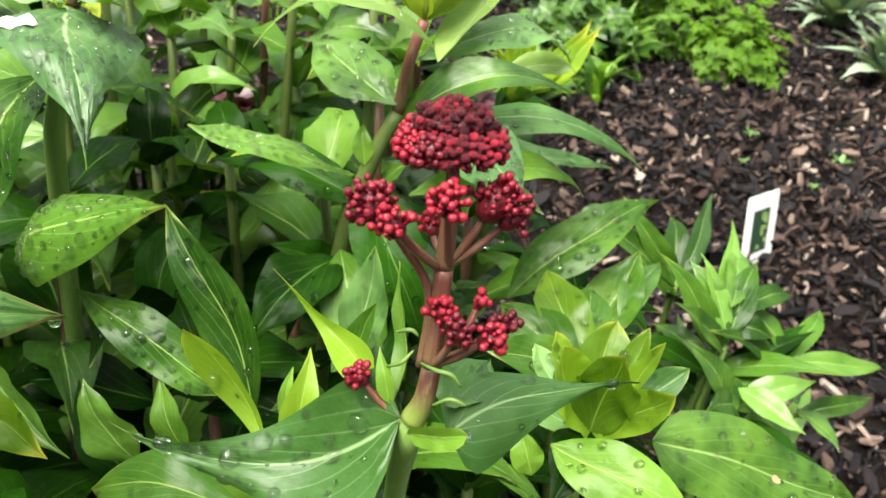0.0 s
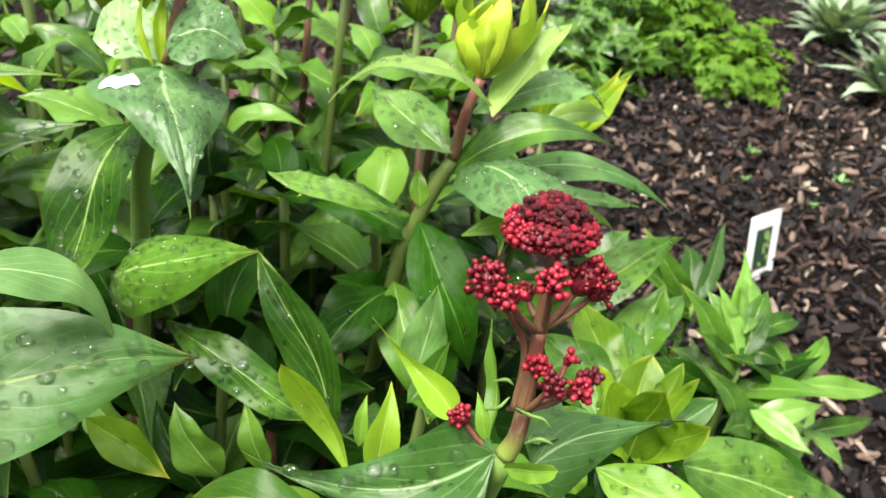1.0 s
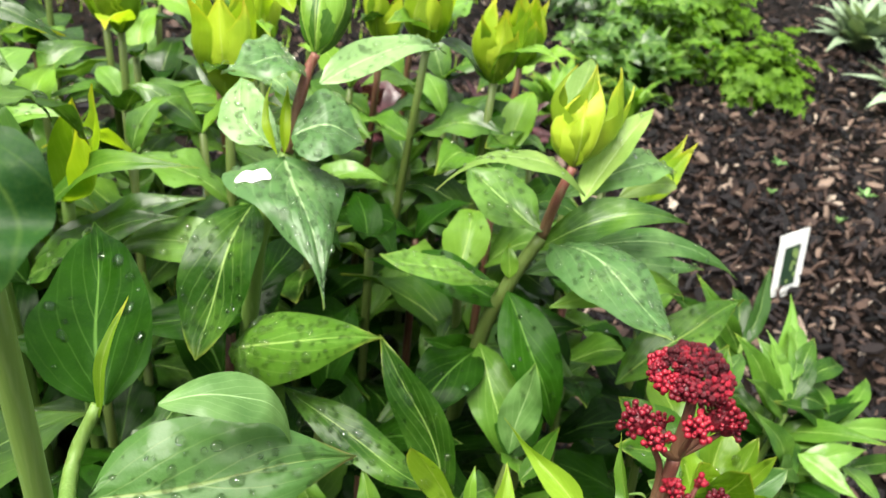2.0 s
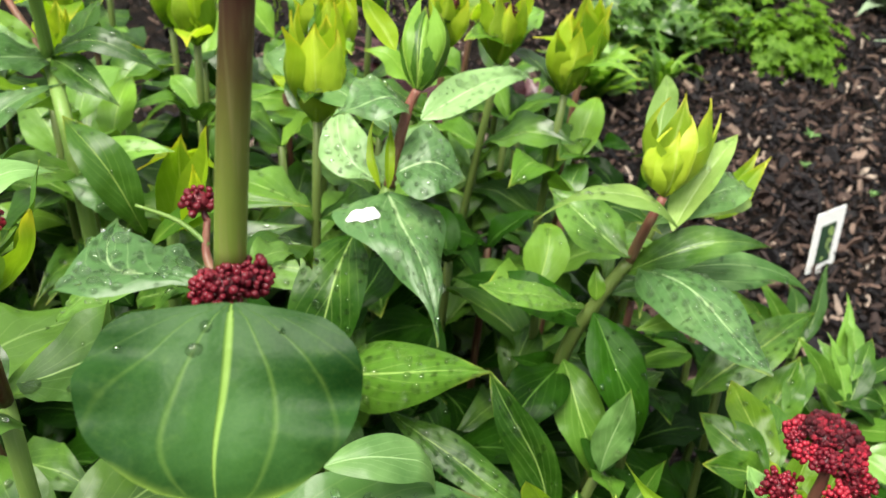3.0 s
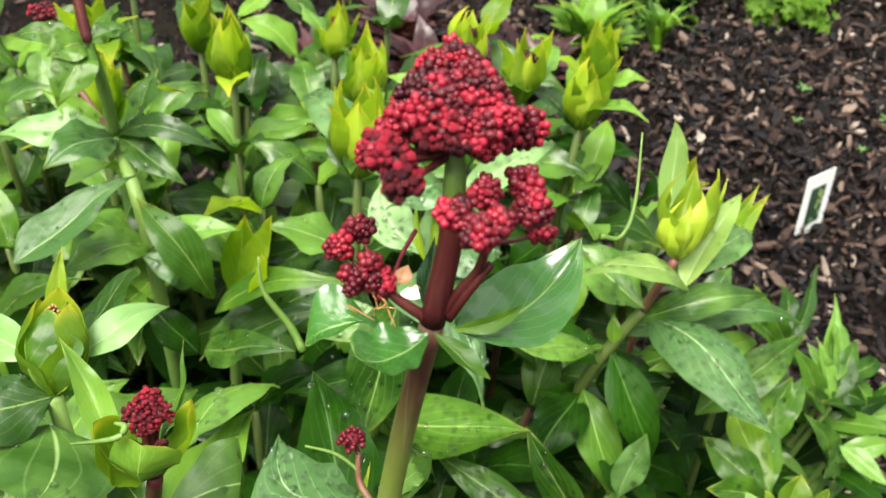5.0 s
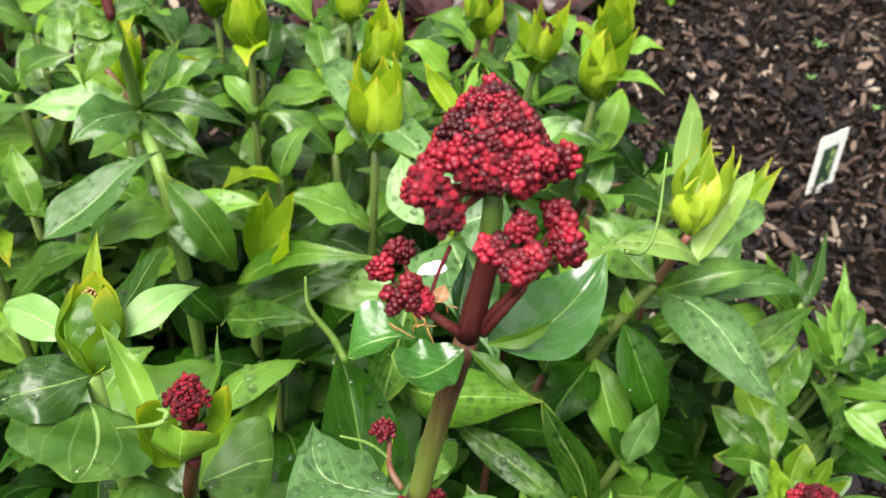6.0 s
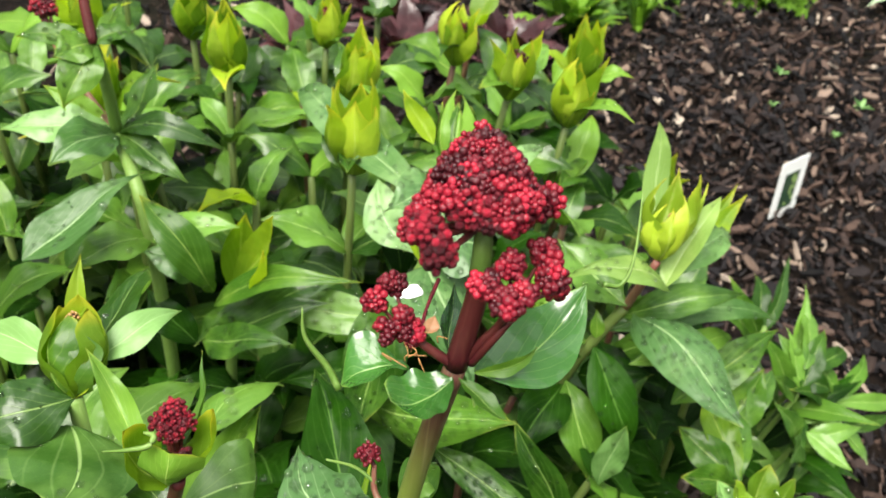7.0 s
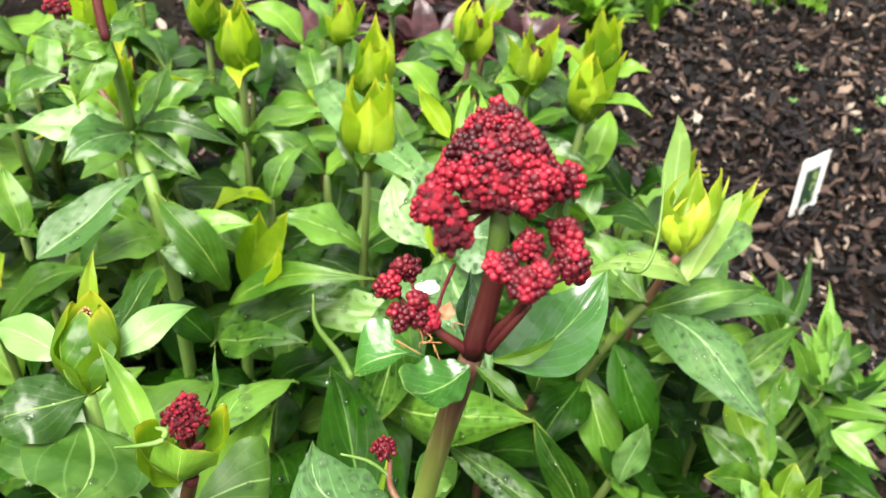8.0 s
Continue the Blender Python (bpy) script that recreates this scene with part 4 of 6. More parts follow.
# ---------------------------------------------------------------- the shoot whose leaf carries a white petal
def plant_petal_shoot():
    p = thing("red_valerian", (-0.165, 0.440, 0.0), "red valerian shoot with broad drooping leaves covered in rain drops", "plant")
    node, up = (-0.1210, 0.4163, 0.5439), (-0.1179, 0.4386, 0.5751)
    stalk(p, [(-0.165, 0.440, 0.0), (-0.163, 0.440, 0.25), (-0.1379, 0.4137, 0.4626), (-0.1311, 0.4136, 0.5069), node], [0.0050, 0.0046, 0.0044, 0.0040, 0.0034], STEM_GREEN, sides=10)
    stalk(p, [node, (-0.1199, 0.4274, 0.5584), up, (-0.1147, 0.4423, 0.5837)], [0.0030, 0.0027, 0.0025, 0.0023], STEM_PINK, sides=10, label="reddish brown upper stem")
    ob, b = leaf(p, PALE_SHEEN, (-0.1203, 0.4108, 0.5435), (-0.0851, 0.3431, 0.5106), 0.0594, up=(0.35, -0.41, 0.84), arch=0.16, cup=-0.30, wave=0.03, curl=-0.10, widest=0.14, foot=0.30, bend=0.02, taper=2.10, twist=13.46, seed=17, drops=60, rows=24, cols=16, label="broad pointed leaf covered in rain drops")
    leaf(p, PALE_SHEEN, (-0.1240, 0.4184, 0.5443), (-0.1573, 0.4581, 0.5638), 0.0264, up=(0.16, -0.74, 0.65), arch=-0.07, cup=0.18, wave=0.10, curl=0.25, widest=0.53, foot=0.33, bend=-0.13, taper=2.53, twist=8.02, seed=38, drops=16, rows=16, cols=12)
    leaf(p, PALE_SHEEN, (-0.1174, 0.4104, 0.5552), (-0.0871, 0.4195, 0.5481), 0.0423, up=(0.08, -0.42, 0.90), arch=0.25, cup=0.07, wave=0.05, curl=-0.41, widest=0.34, foot=0.30, bend=-0.16, taper=1.57, twist=11.71, seed=39, drops=30, rows=18, cols=10)
    leaf(p, PALE_SHEEN, node, (-0.1105, 0.4613, 0.5600), 0.0399, up=(-0.45, -0.85, 0.3), arch=-0.08, cup=0.30, widest=0.5, foot=0.6, drops=16, rows=16, cols=12)
    leaf(p, YOUNG, (-0.1242, 0.4119, 0.5446), (-0.1335, 0.4307, 0.5709), 0.0056, up=(-0.3, -0.9, 0.1), cup=0.6)
    leaf(p, YOUNG, (-0.1206, 0.4105, 0.5458), (-0.1246, 0.4293, 0.5718), 0.0056, up=(0.3, -0.9, 0.1), cup=0.6)
    leaf(p, PALE_SHEEN, (-0.1202, 0.4403, 0.5739), (-0.1484, 0.4053, 0.5729), 0.0307, up=(0.09, -0.33, 0.94), arch=0.35, cup=0.03, wave=0.07, curl=-0.58, widest=0.40, foot=0.43, bend=-0.03, taper=3.40, twist=5.43, seed=36, drops=26, rows=18, cols=10)
    leaf(p, PALE_SHEEN, (-0.1108, 0.4347, 0.5724), (-0.0592, 0.5066, 0.5720), 0.0195, up=(0.24, -0.54, 0.81), arch=0.14, cup=0.29, wave=0.04, curl=0.07, widest=0.26, foot=0.53, bend=0.00, taper=2.19, twist=18.00, seed=37, drops=20, rows=18, cols=10)
    leaf(p, PALE_SHEEN, (-0.1203, 0.4312, 0.5630), (-0.2417, 0.6090, 0.5247), 0.0286, up=(0.25, -0.70, 0.65), arch=0.06, cup=0.15, widest=0.5, foot=0.5, drops=24, rows=18, cols=10)
    foot = np.array((-0.1147, 0.4423, 0.5837))
    tall = np.array((-0.1170, 0.4723, 0.6147)) - foot
    young_bud(p, foot, tall, float(np.linalg.norm(tall)) * 1.08, 41, spread=0.12, petals=6, showing=True, slim=1.1, mat=FRESH)
    leaf(p, YOUNG, (-0.1270, 0.4467, 0.6000), (-0.1472, 0.4609, 0.6224), 0.0120, up=(0.5, -0.8, 0.2), arch=-0.1, cup=0.5)
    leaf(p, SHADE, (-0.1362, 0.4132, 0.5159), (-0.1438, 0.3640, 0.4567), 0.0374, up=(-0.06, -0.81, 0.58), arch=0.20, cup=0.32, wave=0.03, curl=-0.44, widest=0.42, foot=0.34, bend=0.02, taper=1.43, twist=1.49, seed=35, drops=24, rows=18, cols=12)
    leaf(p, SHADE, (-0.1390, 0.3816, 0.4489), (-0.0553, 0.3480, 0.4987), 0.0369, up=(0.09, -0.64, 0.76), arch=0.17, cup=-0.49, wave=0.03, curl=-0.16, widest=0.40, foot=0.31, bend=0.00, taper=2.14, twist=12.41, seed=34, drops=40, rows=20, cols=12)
    leaf(p, MATURE, (-0.1411, 0.4214, 0.4855), (-0.2156, 0.4217, 0.4719), 0.0269, up=(0, -0.55, 0.8), arch=0.08, drops=14, rows=14)
    leaf(p, DEEP_SHADED, (-0.1367, 0.4181, 0.4601), (-0.1248, 0.4695, 0.4673), 0.0234, up=(0, -0.5, 0.8))
    leaf(p, DEEP_SHADED, (-0.1411, 0.4200, 0.4441), (-0.1999, 0.3934, 0.4428), 0.0258, up=(0, -0.5, 0.8))
    # the fallen petal, stuck to the wet leaf
    petal = thing("petal", tuple(b.at(0.20, 0.51)), "small white fallen petal stuck to a wet leaf", "petal")
    pv, pf, k = [b.at(0.200, 0.51) + b.normal(0.20, 0.51) * 0.0018], [], 16
    for ring in (0.5, 0.85, 1.0):
        for i in range(k):
            a = 2 * math.pi * i / k
            q = ring * (1 + 0.10 * math.sin(3 * a + 1) + 0.08 * math.sin(5 * a) + 0.05 * math.sin(8 * a))
            si, ti = 0.200 + 0.050 * q * math.sin(a), 0.56 + 0.26 * q * math.cos(a)
            pv.append(b.at(si, ti) + b.normal(si, ti) * (0.0016 if ring < 0.9 else 0.0007))
    pf = [(0, 1 + i, 1 + (i + 1) % k) for i in range(k)]
    pf += [(1 + g * k + i, 1 + (g + 1) * k + i, 1 + (g + 1) * k + (i + 1) % k, 1 + g * k + (i + 1) % k) for g in (0, 1) for i in range(k)]
    part("petal_blade", mesh_of("petal_blade", pv, pf, PETAL), petal)


# ---------------------------------------------------------------- the shoot with the pale yellow-green bud beside the mulch
def plant_bud_shoot():
    p = thing("red_valerian", (-0.045, 0.450, 0.0), "red valerian shoot with a pale yellow-green closed bud above wet leaves", "plant")
    node, foot = (0.0035, 0.4430, 0.5050), (0.0120, 0.4440, 0.5450)
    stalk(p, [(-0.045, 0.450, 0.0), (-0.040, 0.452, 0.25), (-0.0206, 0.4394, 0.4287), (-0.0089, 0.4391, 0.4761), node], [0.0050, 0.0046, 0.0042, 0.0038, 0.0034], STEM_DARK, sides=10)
    stalk(p, [node, (0.007, 0.4410, 0.527), foot], [0.0030, 0.0026, 0.0023], STEM_PINK, sides=10, label="reddish brown upper stem")
    leaf(p, PALE_SHEEN, (0.0089, 0.4387, 0.5043), (0.0588, 0.3529, 0.5147), 0.0397, up=(-0.10, -0.40, 0.91), arch=0.08, cup=-0.33, wave=0.03, curl=-0.09, widest=0.40, foot=0.51, bend=-0.03, taper=1.76, twist=12.11, seed=18, drops=60, rows=24, cols=14, label="broad pointed leaf covered in rain drops")
    leaf(p, MATURE, (0.0031, 0.4397, 0.5093), (-0.0415, 0.4729, 0.5283), 0.0363, up=(0.37, -0.47, 0.80), arch=-0.03, cup=0.09, wave=0.04, curl=0.26, widest=0.47, foot=0.30, bend=-0.01, taper=3.04, twist=0.97, seed=40, drops=16, rows=18, cols=12)
    leaf(p, SILKY, (0.0186, 0.4260, 0.5394), (-0.0486, 0.4175, 0.5490), 0.0254, up=(-0.09, 0.04, 0.99), arch=0.22, cup=-0.09, wave=0.03, curl=0.50, widest=0.34, foot=0.35, bend=-0.05, taper=2.75, twist=0.00, seed=41, drops=12, rows=18, cols=10)
    leaf(p, SILKY, (0.0194, 0.4370, 0.5305), (0.0509, 0.4948, 0.5627), 0.0202, up=(-0.44, -0.38, 0.81), arch=0.02, cup=0.43, wave=0.04, curl=0.08, widest=0.39, foot=0.32, bend=-0.00, taper=1.74, twist=17.39, seed=42, drops=3, rows=20, cols=12)
    leaf(p, PALE, (0.010, 0.4450, 0.528), (0.0805, 0.5282, 0.5116), 0.0231, up=(0.05, -0.42, 0.9), arch=0.14, cup=-0.05, drops=26, rows=16, cols=10)
    leaf(p, SILKY, (0.0452, 0.4991, 0.5045), (0.0838, 0.5340, 0.5015), 0.0153, up=(-0.1, -0.6, 0.75), arch=0.16, cup=0.2, rows=14)
    leaf(p, YOUNG, (0.0605, 0.5169, 0.4941), (0.0944, 0.5650, 0.5137), 0.0166, up=(-0.3, -0.8, 0.5), arch=-0.10, cup=0.6, curl=-0.2, drops=3)
    leaf(p, YOUNG, (0.0611, 0.5215, 0.4920), (0.0897, 0.5761, 0.5131), 0.0133, up=(-0.3, -0.8, 0.5), arch=-0.06, cup=0.6, curl=-0.2)
    leaf(p, MATURE, (0.002, 0.4440, 0.496), (0.0746, 0.4517, 0.5254), 0.0211, up=(-0.05, -0.62, 0.75), arch=0.24, cup=0.25, rows=18, cols=10, curl=0.5)
    leaf(p, PALE, (0.000, 0.4450, 0.490), (0.1198, 0.4858, 0.4767), 0.0184, up=(0, -0.3, 0.95), arch=0.16, cup=-0.1, rows=14, drops=8)
    leaf(p, PALE, (-0.002, 0.4450, 0.480), (0.1090, 0.5126, 0.4638), 0.0219, up=(0, -0.4, 0.9), arch=0.05, drops=10, rows=14)
    leaf(p, SILKY, (0.0130, 0.4480, 0.5440), (0.0200, 0.5800, 0.5603), 0.0166, up=(-0.3, -0.45, 0.85), arch=0.06, cup=0.4, widest=0.42, rows=18, cols=10)
    # the plump bud: broad lobes wrapped round it, their points drawn out
    for tip, wide, up, arch, cup, curl in (
        ((0.0120, 0.4440, 0.5770), 0.0270, (0.0, 0.95, 0.30), -0.20, 1.05, -0.5),
        ((-0.0010, 0.4690, 0.5890), 0.0170, (0.85, 0.10, 0.35), -0.20, 0.95, -0.2),
        ((0.0170, 0.4860, 0.5910), 0.0200, (-0.10, -0.90, 0.40), -0.14, 0.90, 0.3),
        ((0.0300, 0.4840, 0.5880), 0.0210, (-0.85, -0.10, 0.45), -0.24, 0.95, 0.1),
        ((0.0400, 0.4960, 0.5760), 0.0130, (-0.80, -0.25, 0.50), -0.18, 0.85, 0.2),
        ((0.0010, 0.4560, 0.5740), 0.0180, (0.80, 0.30, 0.35), -0.26, 0.95, -0.4),
        ((0.0200, 0.4540, 0.5860), 0.0220, (-0.55, 0.70, 0.30), -0.22, 0.95, -0.2)):
        tip = np.array(tip) * 0.78 + np.array((0.0165, 0.4600, 0.5800)) * 0.22
        leaf(p, GOLD, foot, tip, wide * 1.12, up=up, arch=arch, cup=cup, curl=curl, widest=0.32, foot=0.5, taper=2.1, wave=0.10, rows=16, cols=10)
    cluster(p, (0.013, 0.452, 0.550), (0.0165, 0.4600, 0.5660), 0.0028, 16, SNAIL, bud=0.0006, neck=0.2, seed=9, single=False, stalks=STEM_GREEN, name="brown_bud", label="tiny brown flower bud between young leaves")
    leaf(p, MATURE, (-0.0141, 0.4399, 0.4741), (-0.0730, 0.3969, 0.5058), 0.0211, up=(-0.09, -0.35, 0.93), arch=0.07, cup=-0.05, wave=0.06, curl=-0.11, widest=0.65, foot=0.32, bend=-0.07, taper=3.40, twist=10.54, seed=43, drops=30, rows=20, cols=10)
    leaf(p, DEEP_SHADED, (-0.0073, 0.4375, 0.4636), (-0.0878, 0.4591, 0.4667), 0.0225, up=(0, -0.5, 0.85), arch=0.10, drops=8, rows=14)
    leaf(p, DEEP_SHADED, (-0.0110, 0.4403, 0.4393), (0.0311, 0.4280, 0.4644), 0.0293, up=(0, -0.6, 0.75), arch=0.15, rows=14)
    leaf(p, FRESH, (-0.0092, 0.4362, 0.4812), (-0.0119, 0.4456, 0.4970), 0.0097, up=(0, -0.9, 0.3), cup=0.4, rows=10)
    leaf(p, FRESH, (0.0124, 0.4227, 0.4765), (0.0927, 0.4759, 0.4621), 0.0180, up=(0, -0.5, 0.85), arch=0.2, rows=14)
    leaf(p, DEEP_SHADED, (-0.0202, 0.4411, 0.4218), (-0.0482, 0.4240, 0.4439), 0.0180, up=(0, -0.6, 0.75), rows=12)
    return p


# ---------------------------------------------------------------- the small stem with a dark button bud between bracts
def plant_button_bud():
    p = thing("red_valerian", (-0.205, 0.240, 0.0), "small red valerian stem with dark red button bud between bracts", "plant")
    node, mid, bud = (-0.1980, 0.2270, 0.5690), (-0.1860, 0.2130, 0.6180), (-0.1897, 0.2222, 0.6348)
    stalk(p, [(-0.205, 0.240, 0.0), (-0.206, 0.236, 0.3), node], [0.0042, 0.0036, 0.0030], STEM_GREEN, sides=10)
    stalk(p, [node, (-0.1920, 0.2190, 0.594), mid], [0.0028, 0.0026, 0.0024], STEM_RED, sides=10, label="dark red upper stem")
    stalk(p, [mid, (-0.1886, 0.2185, 0.627), bud], [0.0024, 0.0022, 0.0020], STEM_RED)
    for d, size, n in (((0, 0.0025, 0.0032), 0.0042, 70), ((-0.0030, 0, 0.000), 0.0040, 60), ((0.0032, 0.001, 0.0003), 0.0040, 60), ((0.001, -0.0034, -0.0002), 0.0038, 60), ((0, 0, -0.0024), 0.0036, 40)):
        cluster(p, mid, np.array(bud) + np.array(d), size, n, (BUD_BRIGHT, BUD)[n % 3 == 0], bud=0.00066, neck=0.4, seed=n + int(d[0] * 1e4))
    cluster(p, mid, (-0.1833, 0.2134, 0.6300), 0.0030, 26, BUD_DARK, bud=0.0008, neck=0.4, seed=77)
    cup = (-0.1880, 0.2115, 0.6190)
    leaf(p, FRESH, (-0.1959, 0.2147, 0.6242), (-0.2249, 0.2418, 0.6423), 0.0106, up=(0.55, -0.65, 0.4), arch=-0.14, cup=0.45, widest=0.4, foot=0.7, rows=16)
    leaf(p, FRESH, (-0.1870, 0.2222, 0.6236), (-0.1916, 0.2539, 0.6348), 0.0060, up=(-0.6, -0.7, 0.3), arch=-0.12, cup=0.5, widest=0.35, foot=0.7, rows=16)
    leaf(p, YOUNG, cup, (-0.2014, 0.2150, 0.6385), 0.0200, up=(0.70, 0.05, 0.7), arch=-0.30, cup=0.5, widest=0.5, foot=0.8, taper=1.2, rows=14)
    leaf(p, YOUNG, cup, (-0.1800, 0.2300, 0.6360), 0.0190, up=(-0.75, 0.05, 0.65), arch=-0.28, cup=0.5, widest=0.5, foot=0.8, taper=1.3, rows=14)
    leaf(p, FRESH, cup, (-0.1855, 0.2095, 0.6400), 0.0215, up=(0.0, 0.60, 0.75), arch=-0.25, cup=0.6, widest=0.55, foot=0.8, taper=1.0, rows=14)
    stalk(p, [(-0.2060, 0.2073, 0.6369), (-0.1978, 0.2074, 0.6399), (-0.1918, 0.2088, 0.6416), (-0.1912, 0.2121, 0.6423), (-0.1949, 0.2136, 0.6410)], [0.0003, 0.0007, 0.0010, 0.0010, 0.0005], STEM_GREEN, name="leaf_tail", label="curled green leaf tail", sides=6)
    leaf(p, FRESH, node, (-0.1813, 0.2897, 0.5611), 0.0238, up=(-0.25, -0.55, 0.8), arch=-0.05, cup=0.25, widest=0.42, foot=0.5, drops=5, rows=18, cols=10)
    leaf(p, MATURE, (-0.1943, 0.2526, 0.5785), (-0.1760, 0.3070, 0.5635), 0.0238, up=(-0.36, -0.42, 0.83), arch=0.06, cup=-0.28, wave=0.04, curl=0.36, widest=0.51, foot=0.30, bend=-0.07, taper=3.34, twist=16.89, seed=16, drops=10, rows=18, cols=10)
    leaf(p, BROAD, (-0.1984, 0.2261, 0.5652), (-0.2135, 0.1985, 0.5850), 0.0377, up=(-0.14, -0.07, 0.99), arch=0.13, cup=0.08, wave=0.03, curl=0.01, widest=0.45, foot=0.95, bend=-0.17, taper=1.51, twist=11.59, pleat=0.2, seed=15, drops=6, rows=18, cols=12)
    leaf(p, BROAD, (-0.1934, 0.2283, 0.5760), (-0.1616, 0.2322, 0.5942), 0.0331, up=(0.15, -0.20, 0.97), arch=-0.19, cup=0.27, wave=0.03, curl=-0.59, widest=0.60, foot=0.30, bend=-0.11, taper=1.16, twist=0.68, pleat=0.2, seed=14, drops=4, rows=18, cols=12)
    leaf(p, MATURE, node, (-0.2256, 0.2486, 0.5650), 0.0162, up=(0.2, -0.45, 0.85), arch=0.1, cup=0.1)
    leaf(p, MATURE, (-0.204, 0.234, 0.480), (-0.265, 0.270, 0.480), 0.038, drops=5)
    leaf(p, MATURE, (-0.204, 0.234, 0.480), (-0.160, 0.290, 0.490), 0.036, drops=5)


# ---------------------------------------------------------------- the yellow-green bud stem near the button bud
def plant_yellow_bud():
    p = thing("red_valerian", (-0.255, 0.275, 0.0), "red valerian shoot with a plump yellow-green bud and pale leaves", "plant")
    foot = (-0.2418, 0.2539, 0.5944)
    stalk(p, [(-0.255, 0.275, 0.0), (-0.256, 0.27, 0.3), foot], [0.0042, 0.0037, 0.0032], STEM_GREEN, sides=10)
    # broad bracts closed round the bud, one drawn out into a spike
    for tip, wide, up, mat in (((-0.2500, 0.2720, 0.6190), 0.0260, (0.05, 0.80, 0.50), FRESH), ((-0.2560, 0.2760, 0.6180), 0.0240, (0.85, 0.20, 0.40), YOUNG), ((-0.2400, 0.2780, 0.6180), 0.0240, (-0.85, 0.20, 0.40), YOUNG), ((-0.2470, 0.2830, 0.6200), 0.0250, (0.0, -0.85, 0.45), GOLD), ((-0.2450, 0.2700, 0.6150), 0.0200, (-0.50, 0.70, 0.40), FRESH)):
        leaf(p, mat, foot, tip, wide, up=up, arch=-0.26, cup=0.95, curl=-0.2, widest=0.46, foot=0.7, taper=1.5, wave=0.08, rows=16, cols=10)
    leaf(p, GOLD, (-0.2490, 0.2760, 0.6100), (-0.2520, 0.2960, 0.6290), 0.0085, up=(0.1, -0.9, 0.4), arch=-0.08, cup=0.6, widest=0.3, rows=14)
    cluster(p, foot, (-0.2475, 0.2745, 0.6165), 0.0022, 14, SNAIL, bud=0.0006, neck=0.2, seed=19, single=False, stalks=STEM_GREEN, name="brown_bud", label="tiny brown flower bud between young leaves")
    leaf(p, PALE, (-0.2397, 0.2681, 0.5997), (-0.2155, 0.2997, 0.6020), 0.0148, up=(0, -0.45, 0.9), arch=0.14, cup=0.15, foot=0.5, rows=16)
    leaf(p, PALE, (-0.2537, 0.2667, 0.5980), (-0.2948, 0.2841, 0.5889), 0.0170, up=(0, -0.45, 0.9), arch=0.12, cup=0.15, foot=0.5, rows=16)
    leaf(p, MATURE, (-0.2406, 0.2649, 0.5931), (-0.2440, 0.3308, 0.5915), 0.0293, up=(-0.3, -0.7, 0.55), arch=0.05, cup=0.1, widest=0.5, foot=0.5, drops=3, rows=16, cols=10)
    leaf(p, BROAD, (-0.2419, 0.2479, 0.5854), (-0.2264, 0.2070, 0.6023), 0.0487, up=(0.34, -0.38, 0.86), arch=-0.03, cup=-0.19, wave=0.05, curl=0.06, widest=0.33, foot=0.89, bend=-0.13, taper=1.25, twist=0.00, pleat=0.2, seed=53, drops=6, rows=20, cols=14)
    leaf(p, MATURE, foot, (-0.2737, 0.2348, 0.5925), 0.0272, up=(0.1, -0.45, 0.88), arch=0.12, cup=-0.1, widest=0.45, drops=8, rows=18, cols=10)
    leaf(p, MATURE, (-0.256, 0.268, 0.520), (-0.320, 0.300, 0.505), 0.040, drops=5)
    leaf(p, MATURE, (-0.256, 0.268, 0.520), (-0.225, 0.335, 0.510), 0.038, drops=5)


